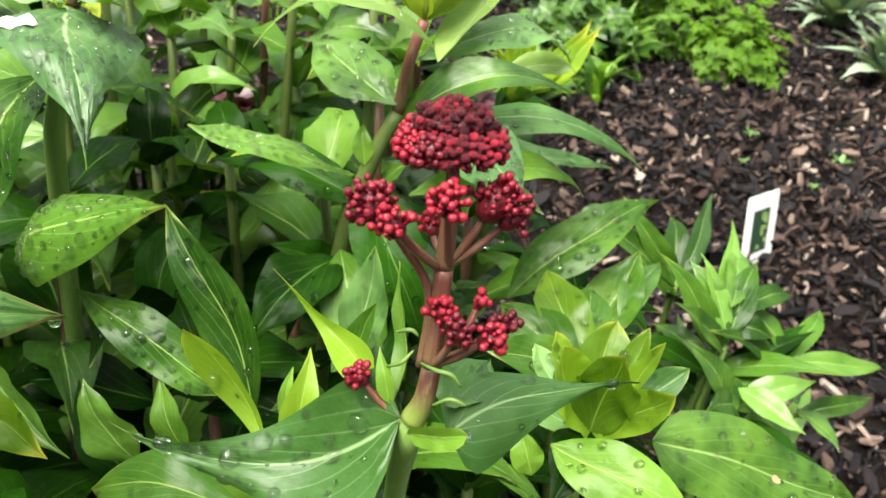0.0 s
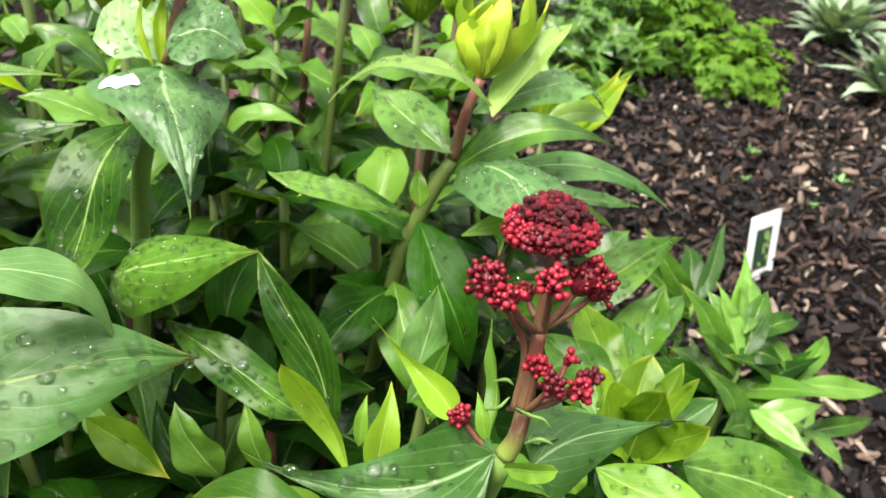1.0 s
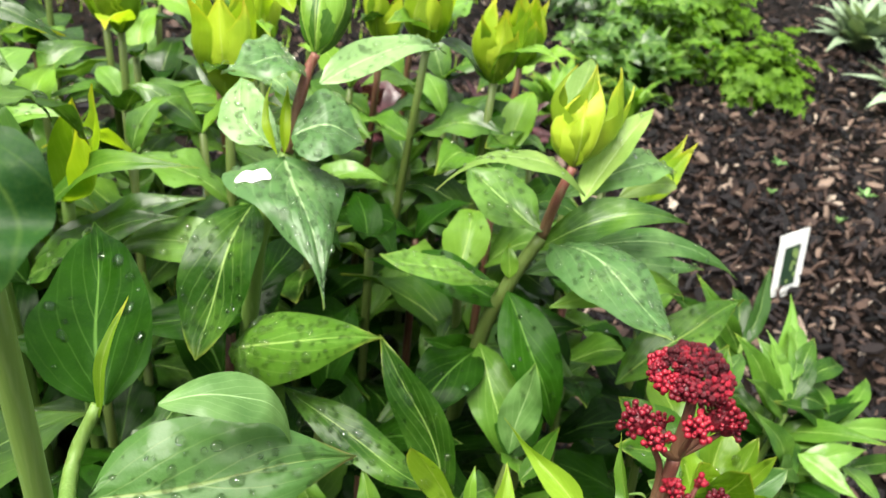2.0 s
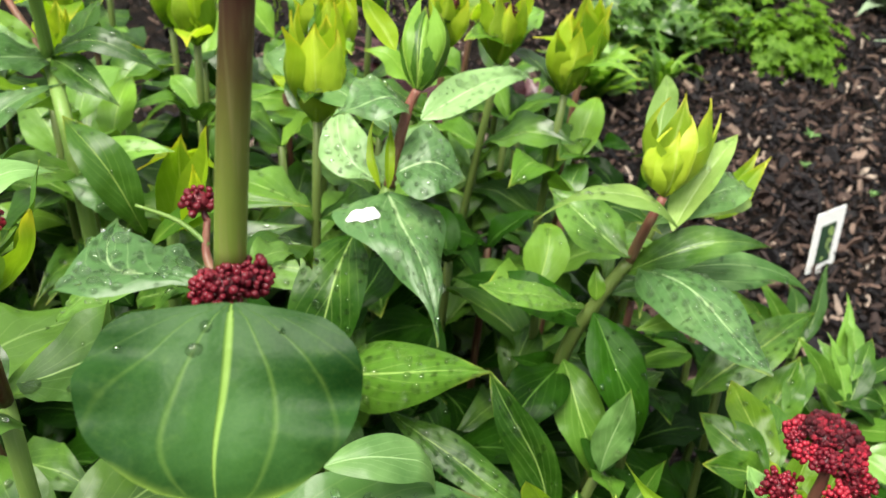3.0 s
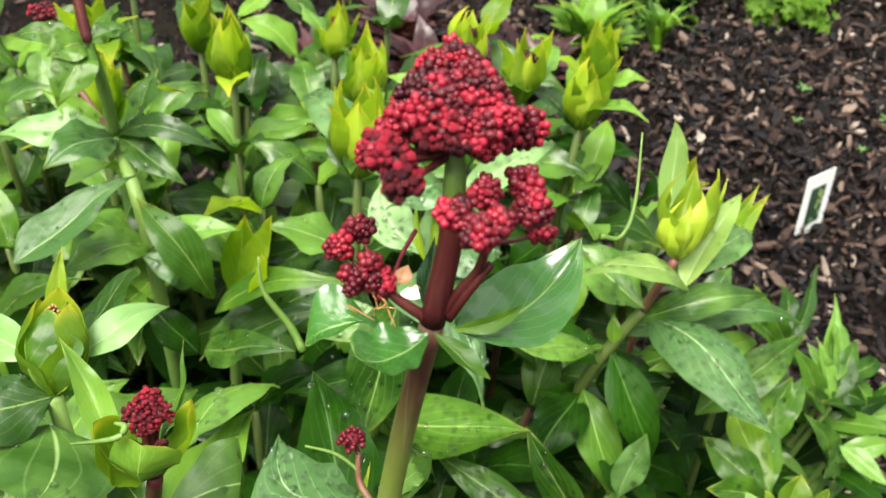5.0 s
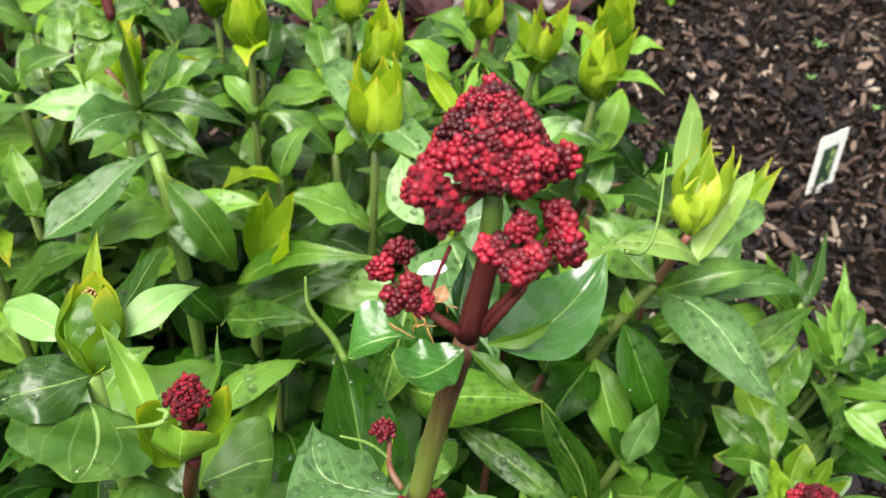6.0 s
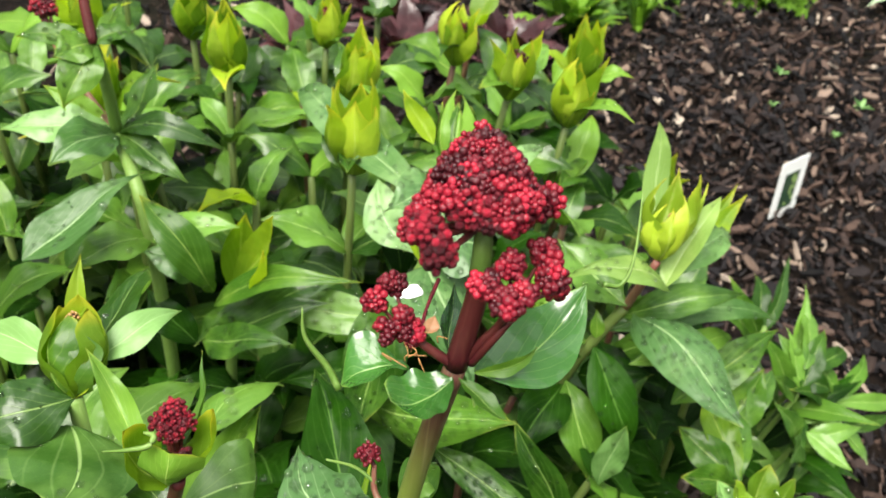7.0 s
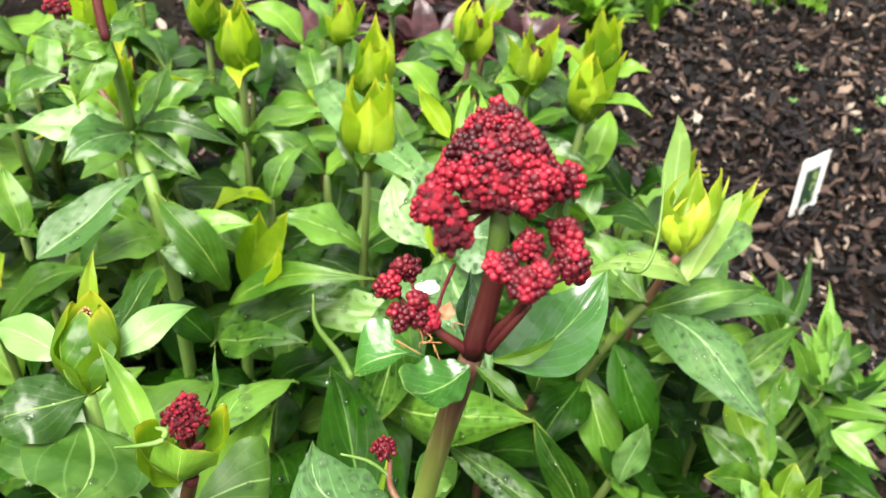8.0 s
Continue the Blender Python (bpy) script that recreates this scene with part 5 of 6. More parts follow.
# ---------------------------------------------------------------- the upright yellow-green shoot behind
def plant_upright_shoot():
    p = thing("red_valerian", (-0.245, 0.440, 0.0), "red valerian shoot with an upright yellow-green tuft of young leaves", "plant")
    base = (-0.2320, 0.4160, 0.4990)
    stalk(p, [(-0.245, 0.440, 0.0), (-0.248, 0.436, 0.25), (-0.240, 0.424, 0.42), base], [0.0046, 0.0042, 0.0036, 0.0032], STEM_GREEN, sides=10)
    leaf(p, YOUNG, base, (-0.2060, 0.3980, 0.5710), 0.0215, up=(-0.5, -0.8, 0.3), arch=-0.12, cup=0.5, widest=0.4, foot=0.7, rows=16)
    leaf(p, YOUNG, base, (-0.2227, 0.4149, 0.5550), 0.0243, up=(0.3, -0.85, 0.3), arch=-0.14, cup=0.6, widest=0.4, foot=0.7, rows=16)
    leaf(p, YOUNG, base, (-0.2084, 0.3884, 0.5594), 0.0200, up=(0, -0.2, 0.8), arch=-0.2, cup=0.7, widest=0.45, foot=0.8, rows=14)
    leaf(p, FRESH, (-0.2398, 0.4018, 0.5046), (-0.2827, 0.4170, 0.5562), 0.0228, up=(0.2, -0.6, 0.8), arch=0.30, cup=0.25, widest=0.5, foot=0.5, rows=18, drops=4)
    leaf(p, FRESH, (-0.2409, 0.4038, 0.4904), (-0.1550, 0.3880, 0.5470), 0.0173, up=(0, -0.4, 0.9), arch=0.16, cup=0.2, widest=0.4, rows=18)
    leaf(p, PALE, (-0.2497, 0.4109, 0.5099), (-0.2795, 0.4029, 0.5277), 0.0263, up=(0, -0.45, 0.9), arch=0.2, cup=-0.1, drops=14, rows=16, cols=10)
    leaf(p, MATURE, (-0.2450, 0.4019, 0.4713), (-0.1676, 0.4283, 0.5075), 0.0260, up=(0, -0.5, 0.85), arch=0.05, cup=0.1, drops=10, rows=16)
    leaf(p, MATURE, (-0.2460, 0.4029, 0.4642), (-0.1729, 0.4043, 0.5090), 0.0227, up=(0, -0.5, 0.85), arch=0.08, drops=8, rows=16)
    leaf(p, MATURE, (-0.2486, 0.4007, 0.4614), (-0.1892, 0.3739, 0.5031), 0.0234, up=(0, -0.5, 0.85), arch=0.08, drops=12, rows=16)
    leaf(p, DEEP_SHADED, (-0.2547, 0.4055, 0.4518), (-0.2900, 0.4213, 0.4775), 0.0219, up=(0.2, -0.7, 0.7), rows=14)


# ---------------------------------------------------------------- the tall stem on the far side of the bed
def plant_tall_leafy():
    p = thing("red_valerian", (-0.290, 0.450, 0.0), "tall leafy red valerian stem with several whorls of pale wet leaves", "plant")
    leaf(p, PALE, (-0.3197, 0.3571, 0.5532), (-0.2780, 0.4160, 0.5750), 0.0291, up=(-0.18, -0.30, 0.94), arch=0.02, cup=0.24, wave=0.03, curl=0.08, widest=0.32, foot=0.30, bend=-0.02, taper=2.60, twist=14.56, seed=54, drops=10, rows=20, cols=12)
    a, b, c = (-0.2800, 0.4170, 0.5250), (-0.3108, 0.4599, 0.5629), (-0.3108, 0.4498, 0.6264)
    stalk(p, [(-0.290, 0.450, 0.0), (-0.285, 0.435, 0.3), a, b], [0.0052, 0.0046, 0.0040, 0.0036], STEM_GREEN, sides=10)
    stalk(p, [b, (-0.3121, 0.4589, 0.5961), c], [0.0036, 0.0034, 0.0030], STEM_GREEN, sides=10)
    stalk(p, [c, (-0.3161, 0.4582, 0.6432), (-0.3199, 0.4669, 0.6603)], [0.0030, 0.0028, 0.0024], STEM_RED, sides=10, label="dark red upper stem")
    head = np.array((-0.3207, 0.4697, 0.6709))
    for i in range(6):
        d = np.array((0.007 * math.cos(i * 1.05), 0.007 * math.sin(i * 1.05), 0.004 * (i % 2)))
        cluster(p, (-0.3199, 0.4669, 0.6603), head + d, 0.0055, 24, BUD, bud=0.0009, neck=0.5, seed=300 + i, single=False)
    side = (-0.3583, 0.4954, 0.5947)
    stalk(p, [b, (-0.3313, 0.4704, 0.5819), side, (-0.3656, 0.5048, 0.6051)], [0.0022, 0.0019, 0.0016, 0.0013], STEM_PINK, name="branch", label="thin reddish side branch")
    for i in range(5):
        cluster(p, side, np.array((-0.3669, 0.5073, 0.6079)) + np.array((0.004 * math.cos(i * 1.26), 0.004 * math.sin(i * 1.26), 0.002 * (i % 2))), 0.0040, 24, BUD, bud=0.0009, neck=0.5, seed=320 + i, single=False)
    for foot, tip, w, mat, up, arch in (
        (c, (-0.3164, 0.4182, 0.6062), 75, FRESH, (0.3, -0.6, 0.7), 0.15), (c, (-0.3498, 0.4444, 0.6277), 45, FRESH, (0, -0.4, 0.9), 0.10), (c, (-0.2921, 0.4616, 0.6321), 45, FRESH, (0, -0.4, 0.9), 0.15), (c, (-0.3230, 0.4307, 0.6275), 70, FRESH, (0.2, -0.6, 0.8), 0.1), (c, (-0.3103, 0.4891, 0.6327), 55, FRESH, (-0.3, -0.8, 0.5), 0.0),
        (b, (-0.3709, 0.4435, 0.5668), 80, PALE, (0, -0.4, 0.9), 0.12), (b, (-0.3314, 0.4173, 0.5678), 95, PALE, (0.1, -0.5, 0.85), 0.15), (b, (-0.2449, 0.4528, 0.5702), 52, MATURE, (0, -0.4, 0.9), 0.25), (b, (-0.3048, 0.5114, 0.5828), 72, FRESH, (-0.4, -0.8, 0.4), -0.05), (b, (-0.3511, 0.4618, 0.5872), 50, FRESH, (0.3, -0.7, 0.6), 0.0), (b, (-0.2621, 0.4343, 0.5571), 60, MATURE, (0, -0.5, 0.85), 0.12),
        (a, (-0.2273, 0.4131, 0.5485), 70, MATURE, (0, -0.5, 0.85), 0.1), (a, (-0.3078, 0.3752, 0.5360), 90, MATURE, (0, -0.5, 0.85), 0.1)):
        leaf(p, mat, foot, tip, w * 0.45 / 1502, up=up, arch=arch, cup=0.12, widest=0.45, foot=0.5, rows=16, cols=10, drops=8)


# ---------------------------------------------------------------- the leafy tuft in front of the mulch
def plant_front_tuft():
    p = thing("red_valerian", (0.085, 0.370, 0.0), "low red valerian tuft with pale yellow-green wrinkled young leaves", "plant")
    foot = (0.0927, 0.3413, 0.4315)
    stalk(p, [(0.085, 0.370, 0.0), (0.087, 0.372, 0.2), foot], [0.0044, 0.004, 0.0034], STEM_GREEN, sides=10)
    for tip, w, mat, up in (((0.0775, 0.3626, 0.4592), 80, LIME, (0.4, -0.8, 0.4)), ((0.1019, 0.3798, 0.4560), 120, LIME, (0.1, -0.8, 0.5)), ((0.1107, 0.3672, 0.4631), 60, LIME, (-0.5, -0.8, 0.3)), ((0.1123, 0.3481, 0.4700), 45, LIME, (-0.6, -0.7, 0.4)), ((0.1123, 0.3232, 0.4674), 80, LIME, (-0.2, -0.6, 0.8)), ((0.0789, 0.3312, 0.4749), 110, LIME, (0.2, -0.5, 0.7)), ((0.0953, 0.3271, 0.4758), 120, LIME, (0, -0.4, 0.8)), ((0.0705, 0.3677, 0.4490), 80, PALE, (0.3, -0.7, 0.6)), ((0.0613, 0.3362, 0.4559), 70, PALE, (0.4, -0.6, 0.7)), ((0.1303, 0.3699, 0.4457), 80, PALE, (-0.4, -0.6, 0.7))):
        leaf(p, mat, foot, tip, w * 0.305 / 1502, up=up, arch=-0.14, cup=0.5, wave=0.14, widest=0.5, foot=0.7, taper=1.6, rows=16, cols=10, drops=2)
    leaf(p, FRESH, (0.0779, 0.3258, 0.4372), (0.1223, 0.3016, 0.4397), 0.0220, up=(0.18, -0.64, 0.75), arch=-0.01, cup=0.08, wave=0.08, curl=0.52, widest=0.45, foot=0.32, bend=0.00, taper=1.70, twist=2.40, seed=45, drops=6, rows=18, cols=12)
    ob, blade = leaf(p, MATURE, (0.1192, 0.3541, 0.4197), (0.2270, 0.3905, 0.3699), 0.0353, up=(-0.18, -0.57, 0.80), arch=0.02, cup=-0.06, wave=0.03, curl=0.14, widest=0.33, foot=0.34, bend=0.02, taper=1.02, twist=0.00, seed=44, drops=18, rows=20, cols=14, label="large pale green leaf with rain drops")
    # a small dry spot eaten into it
    k, sv = 10, [blade.at(0.535, 0.05) + blade.normal(0.535, 0.05) * 0.0006]
    for i in range(k):
        a = 2 * math.pi * i / k
        s, q = 0.535 + 0.022 * math.cos(a) * (1 + 0.2 * math.sin(3 * a)), 0.05 + 0.11 * math.sin(a)
        sv.append(blade.at(s, q) + blade.normal(s, q) * 0.0005)
    part("dry_spot", mesh_of("dry_spot", sv, [(0, 1 + i, 1 + (i + 1) % k) for i in range(k)], DRY), ob, "small dry brown spot")
    leaf(p, FRESH, (0.0743, 0.3348, 0.4129), (0.0668, 0.3438, 0.4289), 0.0128, up=(0, -0.8, 0.4), cup=0.3)
    leaf(p, DEEP_SHADED, foot, (0.0791, 0.3084, 0.4268), 0.0220, up=(0, -0.5, 0.8))
    for tip, w, mat, up in (((0.0566, 0.4158, 0.4335), 95, FRESH, (0.1, -0.6, 0.75)), ((0.0766, 0.4429, 0.4376), 95, LIME, (0.1, -0.7, 0.65)), ((0.0973, 0.4411, 0.4322), 85, FRESH, (-0.1, -0.7, 0.65)), ((0.0526, 0.3726, 0.4398), 80, FRESH, (0.2, -0.5, 0.8))):
        leaf(p, mat, (0.0940, 0.3866, 0.4193), tip, w * 0.38 / 1502, up=up, arch=0.05, cup=0.25, wave=0.10, widest=0.5, foot=0.5, rows=16, cols=10, drops=6)
    leaf(p, FRESH, (0.0608, 0.4503, 0.4127), (0.1319, 0.5020, 0.4521), 0.0300, up=(-0.20, -0.42, 0.88), arch=0.10, cup=0.1, drops=24, rows=18, cols=10)
    leaf(p, FRESH, (0.1035, 0.4443, 0.3976), (0.1236, 0.4785, 0.4333), 0.0307, up=(-0.2, -0.6, 0.7), arch=-0.05, cup=0.35, drops=5, rows=16, cols=10)
    leaf(p, MATURE, (0.1163, 0.4501, 0.4058), (0.1386, 0.4941, 0.4186), 0.0172, up=(-0.3, -0.7, 0.5), cup=0.3)


# ---------------------------------------------------------------- upright blades and low leaves at the front of the bed
def plant_front_blades():
    p = thing("red_valerian", (-0.020, 0.350, 0.0), "red valerian side shoots with upright lance-shaped leaves", "plant")
    foot = np.array((-0.0199, 0.3473, 0.3915))
    stalk(p, [(-0.020, 0.350, 0.0), (-0.02, 0.355, 0.25), foot], [0.0042, 0.0038, 0.003], STEM_GREEN, sides=10)
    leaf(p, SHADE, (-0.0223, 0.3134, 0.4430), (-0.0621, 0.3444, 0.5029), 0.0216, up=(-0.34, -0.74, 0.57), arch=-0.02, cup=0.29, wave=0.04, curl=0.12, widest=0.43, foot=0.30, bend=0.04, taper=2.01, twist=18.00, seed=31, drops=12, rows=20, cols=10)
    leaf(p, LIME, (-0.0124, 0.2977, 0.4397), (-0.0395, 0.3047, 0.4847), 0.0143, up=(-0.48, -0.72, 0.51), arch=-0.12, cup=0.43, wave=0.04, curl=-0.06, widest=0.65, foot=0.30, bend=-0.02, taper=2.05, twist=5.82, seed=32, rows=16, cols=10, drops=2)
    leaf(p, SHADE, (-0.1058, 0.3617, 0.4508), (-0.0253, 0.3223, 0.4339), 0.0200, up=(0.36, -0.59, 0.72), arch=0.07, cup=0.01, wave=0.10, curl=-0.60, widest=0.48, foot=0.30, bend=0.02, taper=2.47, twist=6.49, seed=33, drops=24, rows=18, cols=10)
    leaf(p, PALE, (0.0023, 0.3652, 0.4296), (0.0065, 0.3700, 0.4805), 0.0192, up=(-0.1, -0.9, 0.3), arch=-0.04, cup=0.2, widest=0.45, drops=4, rows=16, cols=10)
    leaf(p, MATURE, (-0.0692, 0.3202, 0.4083), (-0.0912, 0.3294, 0.4351), 0.0231, up=(-0.3, -0.75, 0.5), rows=14)
    leaf(p, MATURE, (-0.0043, 0.3454, 0.4262), (-0.0177, 0.3198, 0.4429), 0.0185, up=(0, -0.6, 0.8), rows=12)
    leaf(p, LIME, (-0.0034, 0.2940, 0.4474), (-0.0018, 0.3078, 0.4802), 0.0128, up=(0.2, -0.9, 0.3), cup=0.4, rows=14)
    leaf(p, FRESH, (-0.0485, 0.3161, 0.4193), (-0.0622, 0.3295, 0.4428), 0.0120, up=(0, -0.9, 0.3), rows=12)
    leaf(p, MATURE, (-0.1309, 0.3406, 0.4268), (-0.0878, 0.3053, 0.4212), 0.0168, up=(-0.4, -0.6, 0.6), arch=0.12, cup=0.4, wave=0.10, rows=16, cols=10)
    leaf(p, FRESH, (-0.0243, 0.3243, 0.3870), (-0.0762, 0.3011, 0.4127), 0.0231, up=(0, -0.6, 0.75), arch=0.12, cup=0.2, wave=0.10, rows=16, cols=10)
    leaf(p, DEEP_SHADED, (-0.0836, 0.3439, 0.3681), (-0.1193, 0.3706, 0.3975), 0.0204, up=(-0.2, -0.8, 0.45), rows=14)
    leaf(p, FRESH, (-0.0140, 0.3195, 0.4366), (-0.0134, 0.3299, 0.4539), 0.0060, up=(0, -0.9, 0.2), cup=0.5, rows=10)


SHOOTS = {}
for build in (plant_tall_head, plant_short_head, plant_petal_shoot, plant_bud_shoot, plant_button_bud, plant_yellow_bud, plant_upright_shoot, plant_tall_leafy, plant_front_tuft, plant_front_blades):
    SHOOTS[build] = build()

# ---------------------------------------------------------------- the rest of the bed: bud shoots behind, leafy stems between
def fill_bed():
    back = "red valerian shoot topped by a yellow-green closed bud"
    n = 0
    for (x, y, z), tall in (((-0.290, 0.605, 0.520), 0.058), ((-0.178, 0.500, 0.530), 0.066), ((-0.193, 0.590, 0.525), 0.060), ((-0.128, 0.700, 0.505), 0.055), ((-0.083, 0.610, 0.535), 0.055), ((-0.036, 0.610, 0.520), 0.058), ((-0.020, 0.720, 0.495), 0.058), ((-0.370, 0.560, 0.500), 0.055), ((-0.420, 0.660, 0.500), 0.055), ((-0.350, 0.700, 0.490), 0.055), ((-0.460, 0.500, 0.490), 0.055), ((-0.240, 0.720, 0.490), 0.05), ((0.055, 0.640, 0.440), 0.05), ((-0.39, 0.40, 0.50), 0.055)):
        n += 1
        shoot((x + rng.uniform(-.03, .03), y + rng.uniform(-.02, .03), 0), (x, y, z), 500 + n, reach=0.072, tall=tall, label=back, drops=5 if y < 0.66 else 0)
    spots = []
    r = random.Random(21)
    for _ in range(2200):
        x, y = r.uniform(-0.62, 0.15), r.uniform(0.27, 0.86)
        if y > 0.80 - 0.5 * max(0, x + 0.02) or any((x - a) ** 2 + (y - b) ** 2 < 0.049 ** 2 for a, b in spots):
            continue
        if x > 0.06 and y > 0.62:
            continue
        spots.append((x, y))
    for i, (x, y) in enumerate(spots):
        high = (0.36 if y < 0.36 else 0.41 if y < 0.48 else 0.475) + r.uniform(-0.05, 0.03)
        if x > 0.02:
            high -= 0.06 + 0.5 * (x - 0.02)
        # shorter stems get darkened leaf colours that stand in for shade inside the bed
        shoot((x, y, 0), (x + r.uniform(-.03, .03), y + r.uniform(-.03, .03), high), 700 + i, reach=0.078, closed=False, first=0.28, gap=0.048, drops=4 if y < 0.5 else 0, mats=None if high > 0.445 else (DEEP_SHADED, DEEP_SHADED, DEEP_SHADED, SHADE) if -0.12 < x < 0.10 and y < 0.6 else (DEEP_SHADED, DEEP_SHADED, DEEP_SHADED, MATURE), rows=8, cols=6)


fill_bed()


def low_shoots():
    """Small narrow-leaved shoots where the bed meets the mulch."""
    r = random.Random(77)
    for i, (foot, tips) in enumerate((
        ((0.2044, 0.5526, 0.3285), ((0.2183, 0.6493, 0.3724), (0.2242, 0.5994, 0.3665), (0.1839, 0.5812, 0.3780), (0.1552, 0.5609, 0.3850), (0.1635, 0.5299, 0.3716))),
        ((0.2477, 0.5663, 0.3092), ((0.2857, 0.6224, 0.3224), (0.3366, 0.6056, 0.2905), (0.2136, 0.5893, 0.3504), (0.1906, 0.5407, 0.3486))),
        ((0.2082, 0.5206, 0.3137), ((0.2564, 0.5308, 0.3272), (0.2414, 0.4902, 0.3188), (0.1712, 0.5191, 0.3530), (0.1779, 0.4683, 0.3455))),
        ((0.2764, 0.5850, 0.2604), ((0.3394, 0.6108, 0.2600), (0.2925, 0.5423, 0.2657), (0.2624, 0.6217, 0.2839))),
        ((0.1803, 0.6097, 0.3466), ((0.2086, 0.6806, 0.3753), (0.1341, 0.6151, 0.3942), (0.1780, 0.6670, 0.3589), (0.1114, 0.5887, 0.3936))),
        ((0.2036, 0.5608, 0.3440), ((0.2252, 0.6417, 0.3528), (0.2566, 0.6101, 0.3392), (0.1775, 0.5787, 0.3724), (0.2340, 0.5579, 0.3366))))):
        foot = np.array(foot)
        at = (foot[0] - 0.01, foot[1] + 0.02, 0)
        p = thing("valerian_shoot", at, "low narrow-leaved red valerian shoot at the edge of the mulch", "plant", "low shoots")
        stalk(p, [at, (foot[0] - 0.01, foot[1] + 0.01, foot[2] * 0.5), foot], [0.003, 0.0028, 0.0022], STEM_GREEN)
        for tip in tips:
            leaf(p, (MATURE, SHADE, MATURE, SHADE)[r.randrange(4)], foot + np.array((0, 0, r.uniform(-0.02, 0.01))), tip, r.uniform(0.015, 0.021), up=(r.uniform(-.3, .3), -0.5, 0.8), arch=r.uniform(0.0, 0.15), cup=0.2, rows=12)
        for k in range(9):
            a, f = r.uniform(0, 6.28), r.uniform(0.45, 0.95)
            b = np.array(at) * (1 - f) + foot * f
            tip = b + np.array((math.cos(a), math.sin(a), r.uniform(0.0, 0.7))) * r.uniform(0.045, 0.075)
            leaf(p, (SHADE, MATURE, DEEP_SHADED)[r.randrange(3)], b, tip, r.uniform(0.016, 0.024), arch=0.12, cup=0.2, rows=10, cols=6)


low_shoots()


# ---------------------------------------------------------------- the plant label in the mulch
def plant_label():
    base = Vector((0.475, 1.270, 0.0))
    p = thing("plant_label", base, "white plastic plant label with a green picture stuck in bark mulch", "plant label")
    turn = Matrix.Translation((0.449, 1.262, 0.062)) @ Euler((radians(-10), radians(4), radians(43))).to_matrix().to_4x4() @ Matrix.Rotation(radians(-2), 4, "Y")

    def board(name, x0, x1, z0, z1, y, thick, mat, parent, corner=0.0, shear=0.0, label=""):
        bm = bmesh.new()
        k = 5 if corner else 1
        ring = []
        for cx, cz, a0 in ((x1, z1, 0), (x0, z1, 90), (x0, z0, 180), (x1, z0, 270)):
            sx, sz = (1 if cx == x1 else -1), (1 if cz == z1 else -1)
            for i in range(k):
                a = radians(a0 + 90 * i / max(1, k - 1))
                px = cx - sx * corner + corner * math.cos(a) if corner else cx
                pz = cz - sz * corner + corner * math.sin(a) if corner else cz
                ring.append((px, pz))
        front = [bm.verts.new((x, y, z + shear * x)) for x, z in ring]
        rear = [bm.verts.new((x, y + thick, z + shear * x)) for x, z in ring]
        bm.faces.new(front)
        bm.faces.new(rear[::-1])
        n = len(ring)
        for i in range(n):
            bm.faces.new((front[i], rear[i], rear[(i + 1) % n], front[(i + 1) % n]))
        bmesh.ops.recalc_face_normals(bm, faces=bm.faces)
        bm.transform(turn)
        me = bpy.data.meshes.new(name)
        bm.to_mesh(me)
        bm.free()
        me.materials.append(mat)
        return part(name, me, parent, label)

    face = board("board", -0.040, 0.040, -0.058, 0.046, 0.0, 0.0012, TAG_WHITE, p, 0.004, label="white plastic board")
    board("stake", -0.008, 0.008, -0.110, -0.042, 0.0002, 0.0010, TAG_WHITE, p, label="white plastic stake")
    board("picture", -0.022, 0.020, -0.046, 0.022, -0.0006, 0.0004, TAG_DARK, face, label="dark green printed picture")
    r = random.Random(2)
    for i in range(14):
        x, z = r.uniform(-0.008, 0.012), r.uniform(-0.042, 0.012)
        w, h = r.uniform(0.003, 0.007), r.uniform(0.004, 0.010)
        board("printed_leaf", x, x + w, z, z + h, -0.0011, 0.0003, TAG_LIGHT, face, 0.0009)


plant_label()


# ---------------------------------------------------------------- plants behind
def crimped_leaflet(r, at, out, size):
    """A lobed, crinkled leaflet: a fan of lobes with raised edges."""
    n = unit(np.array(out) + np.array((0, 0, 0.4)))
    x = unit(np.cross(n, (r.uniform(-1, 1), r.uniform(-1, 1), 0.2)))
    y = np.cross(n, x)
    v, f, uv = [np.array(at)], [], [(0.5, 0.1)]
    k = 11
    for i in range(k):
        a = -2.3 + 4.6 * i / (k - 1)
        q = size * (0.80 + 0.20 * math.cos(i * math.pi)) * (1.0 + 0.2 * math.cos(a))
        v.append(np.array(at) + x * q * math.cos(a) * 1.15 + y * q * math.sin(a) * 0.9 + n * size * (0.25 * (i % 2) + r.uniform(-.1, .15)))
        uv.append((0.5 + 0.4 * math.sin(a), 0.5 + 0.4 * math.cos(a)))
    f += [(0, i, i + 1) for i in range(1, k)]
    return v, f, uv


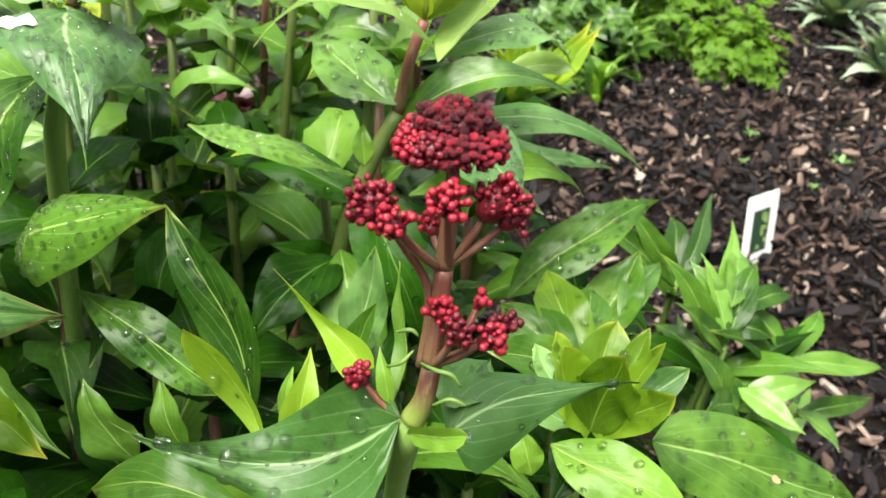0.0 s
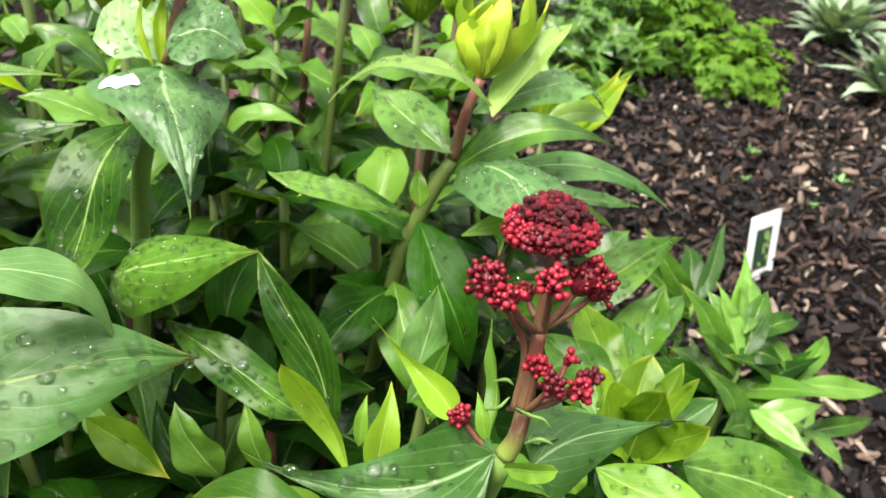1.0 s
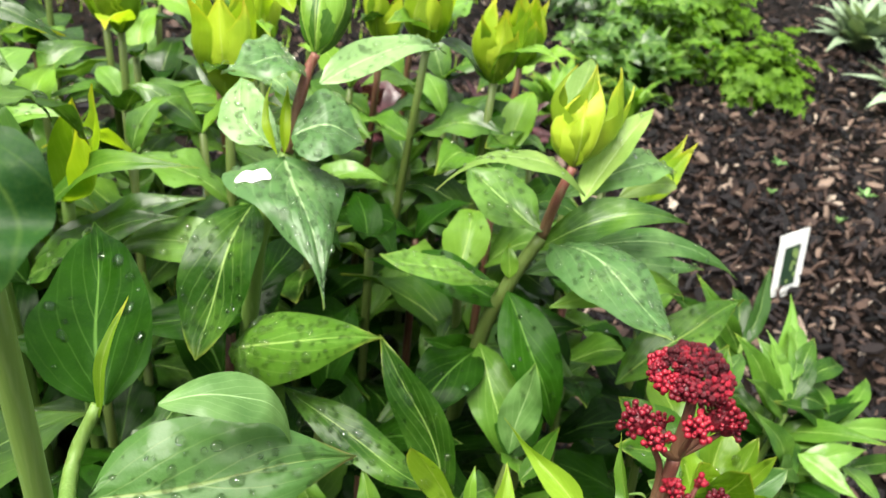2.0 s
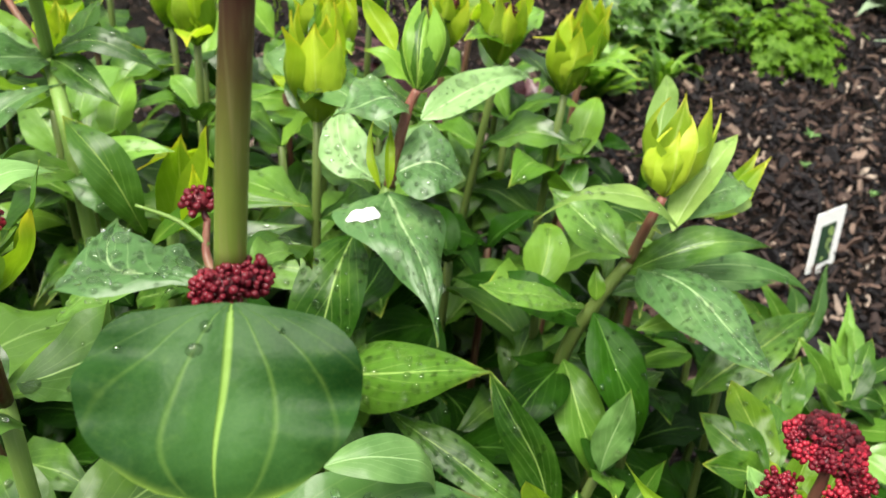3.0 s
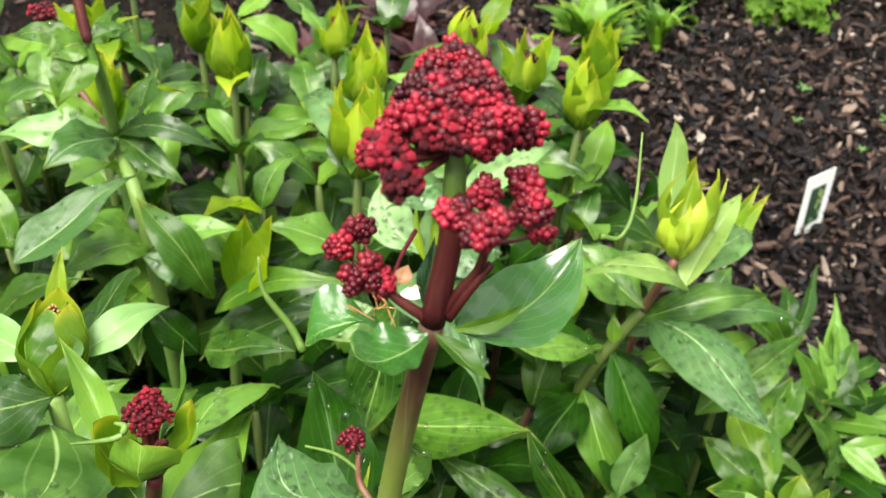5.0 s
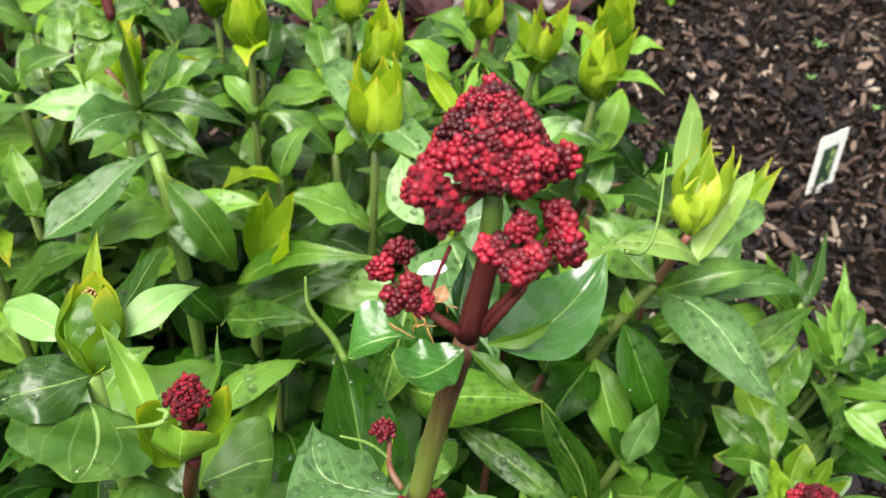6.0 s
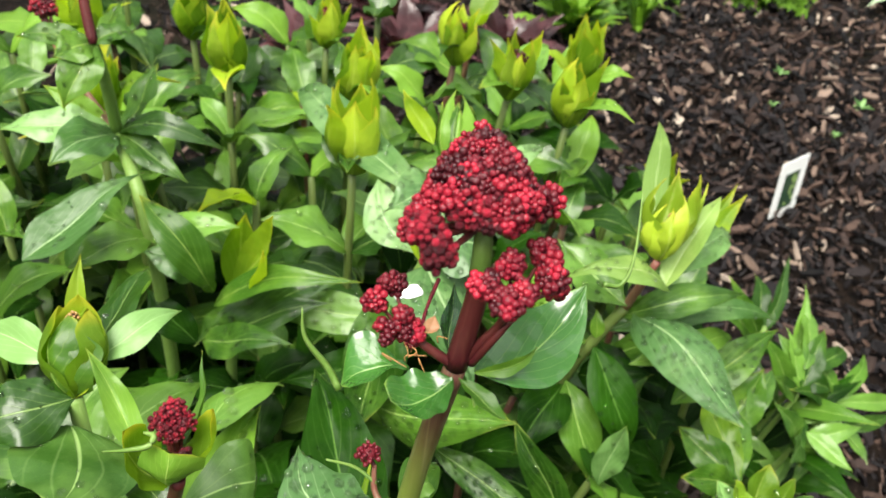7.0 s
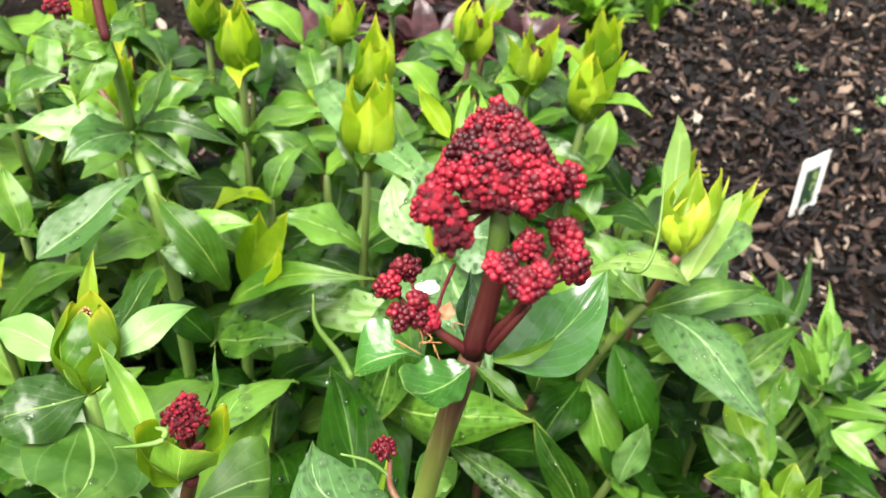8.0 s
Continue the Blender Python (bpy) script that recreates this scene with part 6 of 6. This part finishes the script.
def curly_clump(name, at, wide, high, count, size, mat, seed, label):
    """A dome of crinkled leaflets on many stalks, uneven, with gaps."""
    r = random.Random(seed)
    p = thing(name, at, label, "plant")
    at = np.array(at, float)
    sprays = []
    for i in range(max(10, count // 16)):
        a, e = r.uniform(0, 6.28), math.asin(r.uniform(0.12, 1.0))
        d = np.array((math.cos(a) * math.cos(e) * wide, math.sin(a) * math.cos(e) * wide, math.sin(e) * high))
        tip = at + d * r.uniform(0.68, 1.10)
        sprays.append((tip, unit(d)))
        v, f = tube([at + np.array((0, 0, 0.0)), at + d * 0.5 + np.array((0, 0, 0.02)), tip], [0.002, 0.0016, 0.001], 5, 3)
        part("stalk", mesh_of("stalk", v, f, STEM_GREEN), p)
    V, F, U = [], [], []
    for i in range(count):
        tip, d = sprays[i % len(sprays)]
        c = tip + np.array([r.gauss(0, 1) for _ in range(3)]) * size * 1.25 - d * r.random() * size * 1.4
        c[2] = max(c[2], 0.012)
        v, f, u = crimped_leaflet(r, c, d + np.array((0, -0.3, 0.5)), size * r.uniform(0.6, 1.15))
        o = len(V)
        V, U = V + v, U + u
        F += [tuple(k + o for k in q) for q in f]
    part("foliage", mesh_of("foliage", V, F, mat, U), p, "", "stuff")
    return p


def rosette(name, at, count, reach, width, mat, seed, label, rise=(0.3, 1.6), category="plant", foot=0.35, rows=9, cols=4, arch=0.12, group=""):
    r = random.Random(seed)
    p = thing(name, at, label, category, group)
    at = np.array(at, float)
    for i in range(count):
        a = i * 2.39996 + r.uniform(-0.3, 0.3)
        up = rise[0] + (rise[1] - rise[0]) * (1 - i / count) + r.uniform(-0.15, 0.15)
        d = unit(np.array((math.cos(a), math.sin(a), up)))
        b = at + np.array((math.cos(a), math.sin(a), 0)) * reach * 0.08 + np.array((0, 0, 0.008))
        leaf(p, mat, b, b + d * reach * r.uniform(0.7, 1.1), width * r.uniform(0.8, 1.2), up=unit(np.array((0, 0, 1.2)) - d * 0.5), arch=arch * r.uniform(0.3, 1.5), cup=0.2, wave=0.06, rows=rows, cols=cols, foot=foot)
    return p


curly_clump("curly_herb", (0.585, 2.170, 0.0), 0.115, 0.125, 520, 0.021, CURLY, 11, "bright green curly-leaved herb clump in bark mulch")
curly_clump("green_herb", (0.335, 2.260, 0.0), 0.120, 0.190, 130, 0.040, FRESH, 12, "leafy green herb clump behind the flower bed")
curly_clump("green_herb", (0.170, 2.020, 0.0), 0.110, 0.170, 110, 0.040, MATURE, 13, "leafy green herb clump behind the flower bed")
curly_clump("green_herb", (0.470, 2.640, 0.0), 0.150, 0.220, 200, 0.036, CURLY, 14, "leafy green herb clump behind the flower bed")
curly_clump("green_herb", (0.200, 2.600, 0.0), 0.190, 0.250, 220, 0.038, MATURE, 15, "leafy green herb clump behind the flower bed")
rosette("leafy_herb", (0.270, 2.080, 0.0), 36, 0.160, 0.052, MATURE, 51, "green herb with broad pointed leaves behind the flower bed", rise=(0.4, 2.2), foot=0.5)
rosette("leafy_herb", (0.080, 1.760, 0.0), 36, 0.150, 0.050, FRESH, 52, "green herb with broad pointed leaves behind the flower bed", rise=(0.4, 2.2), foot=0.5)
rosette("grey_leaved_plant", (0.985, 2.220, 0.0), 90, 0.170, 0.046, GREY, 16, "grey-green plant with long soft upright leaves", rise=(0.25, 2.8))
rosette("grey_leaved_plant", (0.980, 2.700, 0.0), 70, 0.180, 0.050, GREY, 17, "grey-green plant with long soft upright leaves", rise=(0.2, 2.2))
for i, (x, y) in enumerate(((-0.420, 1.480), (-0.220, 1.540), (-0.040, 1.600), (-0.300, 1.700))):
    rosette("purple_foliage_plant", (x, y, 0.0), 30, 0.140, 0.052, PURPLE, 18 + i, "dark purple-red leafy plant in the mulch", rise=(0.3, 1.5), foot=0.5, group="purple foliage plants")
rosette("strap_leaved_plant", (0.240, 1.840, 0.0), 16, 0.130, 0.018, FRESH, 20, "green plant with narrow strap leaves at the mulch edge", rise=(0.5, 2.4), arch=0.25)
for i, (x, y, s) in enumerate(((0.690, 1.640, 0.035), (0.540, 1.730, 0.030), (0.850, 1.780, 0.045), (0.610, 1.520, 0.02), (0.500, 1.600, 0.02))):
    rosette("seedling", (x, y, ground_height(x, y) + 0.004), 8, s * 0.75, s * 0.25, PALE, 30 + i, "tiny pale green weed seedling in bark mulch", rise=(0.2, 0.9), rows=6, group="weed seedlings")


def grass_patch():
    """Short turf beyond the bed, too fine to count."""
    r = random.Random(4)
    V, F, U = [], [], []
    for _ in range(9000):
        x, y = r.gauss(-1.6, 0.75), r.gauss(3.3, 0.7)
        if y < 1.9 + 0.25 * math.sin(x * 5) or x > -0.15:
            continue
        h, a = r.uniform(0.03, 0.075), r.uniform(0, 6.28)
        w, lean = 0.0022, r.uniform(0.1, 0.7) * h
        c, s = math.cos(a), math.sin(a)
        o = len(V)
        V += [(x - s * w, y + c * w, -0.004), (x + s * w, y - c * w, -0.004), (x + c * lean * 0.4 + s * w * 0.7, y + s * lean * 0.4 - c * w * 0.7, h * 0.6), (x + c * lean * 0.4 - s * w * 0.7, y + s * lean * 0.4 + c * w * 0.7, h * 0.6), (x + c * lean, y + s * lean, h)]
        U += [(0.2, 0), (0.8, 0), (0.8, 0.6), (0.2, 0.6), (0.5, 1)]
        F += [(o, o + 1, o + 2, o + 3), (o + 3, o + 2, o + 4)]
    ob = new("grass", mesh_of("grass", V, F, CURLY, U))
    tagged(ob, "short green turf beyond the flower bed", "grass", kind="stuff")


grass_patch()


# ---------------------------------------------------------------- bark mulch
def chip_shape(r):
    """A torn flake of bark: a bent, six-sided sliver with ragged ends."""
    long, wide, thick = 1.0, r.choice((0.10, 0.22, 0.34, 0.5)) * r.uniform(0.8, 1.2), r.uniform(0.07, 0.16)
    ring = [(-0.5 * long, 0.1), (-0.42 * long, -wide * 0.4), (0.1, -wide * r.uniform(0.4, 0.6)), (0.5 * long, -wide * r.uniform(0.0, 0.3)), (0.40 * long, wide * 0.35), (-0.1, wide * r.uniform(0.4, 0.6))]
    bow = r.uniform(-0.15, 0.15)
    v = []
    for s in (1, -1):
        v += [(x + r.uniform(-.05, .05), y + r.uniform(-.04, .04), s * thick * 0.5 + bow * x * x * 2 + r.uniform(-.03, .03)) for x, y in ring]
    f = [(0, 1, 2, 5), (5, 2, 3, 4), (11, 8, 7, 6), (10, 9, 8, 11)] + [(i, i + 6, (i + 1) % 6 + 6, (i + 1) % 6) for i in range(6)]
    return v, f


def lay_chips():
    r = random.Random(13)
    shapes = [chip_shape(r) for _ in range(10)]
    meshes = [mesh_of("bark_chip", v, f, CHIP, smooth=False) for v, f in shapes]

    def lie(x, y):
        size = 0.006 + 0.032 * r.random() ** 3.0
        turn = Euler((r.gauss(0, 0.75), r.gauss(0, 0.6), r.uniform(0, 6.28))).to_matrix().to_4x4()
        return Matrix.Translation((x, y, ground_height(x, y) + size * r.uniform(0.10, 0.75))) @ turn @ Matrix.Diagonal((size, size, size, 1))

    V, F = [], []

    def loose(x, y):
        m4 = lie(x, y)
        v, f = shapes[r.randrange(10)]
        o = len(V)
        V.extend(m4 @ Vector(q) for q in v)
        F.extend(tuple(k + o for k in q) for q in f)

    # thickest beside the bed, thinning out all round
    for _ in range(34000):
        loose(r.gauss(0.62, 0.62), r.gauss(1.65, 0.72))
    for _ in range(9000):
        loose(r.gauss(-0.6, 0.9), r.gauss(1.7, 0.9))
    for _ in range(9000):
        loose(r.gauss(0.5, 1.7), r.gauss(1.8, 1.6))
    for _ in range(4000):
        loose(r.gauss(0.45, 0.35), r.gauss(0.65, 0.2))
    part("bark_chips", mesh_of("bark_chips", V, F, CHIPS, smooth=False), ground, "dark wet bark chips", "stuff")
    for i in range(290):
        ob = new("bark_chip", meshes[r.randrange(10)])
        ob.parent = ground
        m4 = lie(r.uniform(0.36, 0.86), r.uniform(1.02, 1.62))
        m4.translation.z += 0.006
        ob.matrix_basis = m4


lay_chips()

# ---------------------------------------------------------------- lower leaves of the bud shoot, shade put into their dark greens
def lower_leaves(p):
    leaf(p, DEEP_SHADED, (-0.0090, 0.4350, 0.4740), (0.0250, 0.3980, 0.4180), 0.0300, up=(0.2, -0.75, 0.6), arch=0.18, cup=0.1, wave=0.08, drops=8, rows=16, cols=10)
    leaf(p, DEEP_SHADED, (-0.0206, 0.4350, 0.4330), (-0.0480, 0.3850, 0.4180), 0.0330, up=(-0.1, -0.6, 0.8), arch=0.14, cup=0.15, wave=0.08, drops=6, rows=16, cols=10)
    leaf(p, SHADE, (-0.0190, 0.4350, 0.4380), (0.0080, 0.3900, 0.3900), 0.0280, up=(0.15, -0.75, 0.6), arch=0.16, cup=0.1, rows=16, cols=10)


lower_leaves(SHOOTS[plant_bud_shoot])
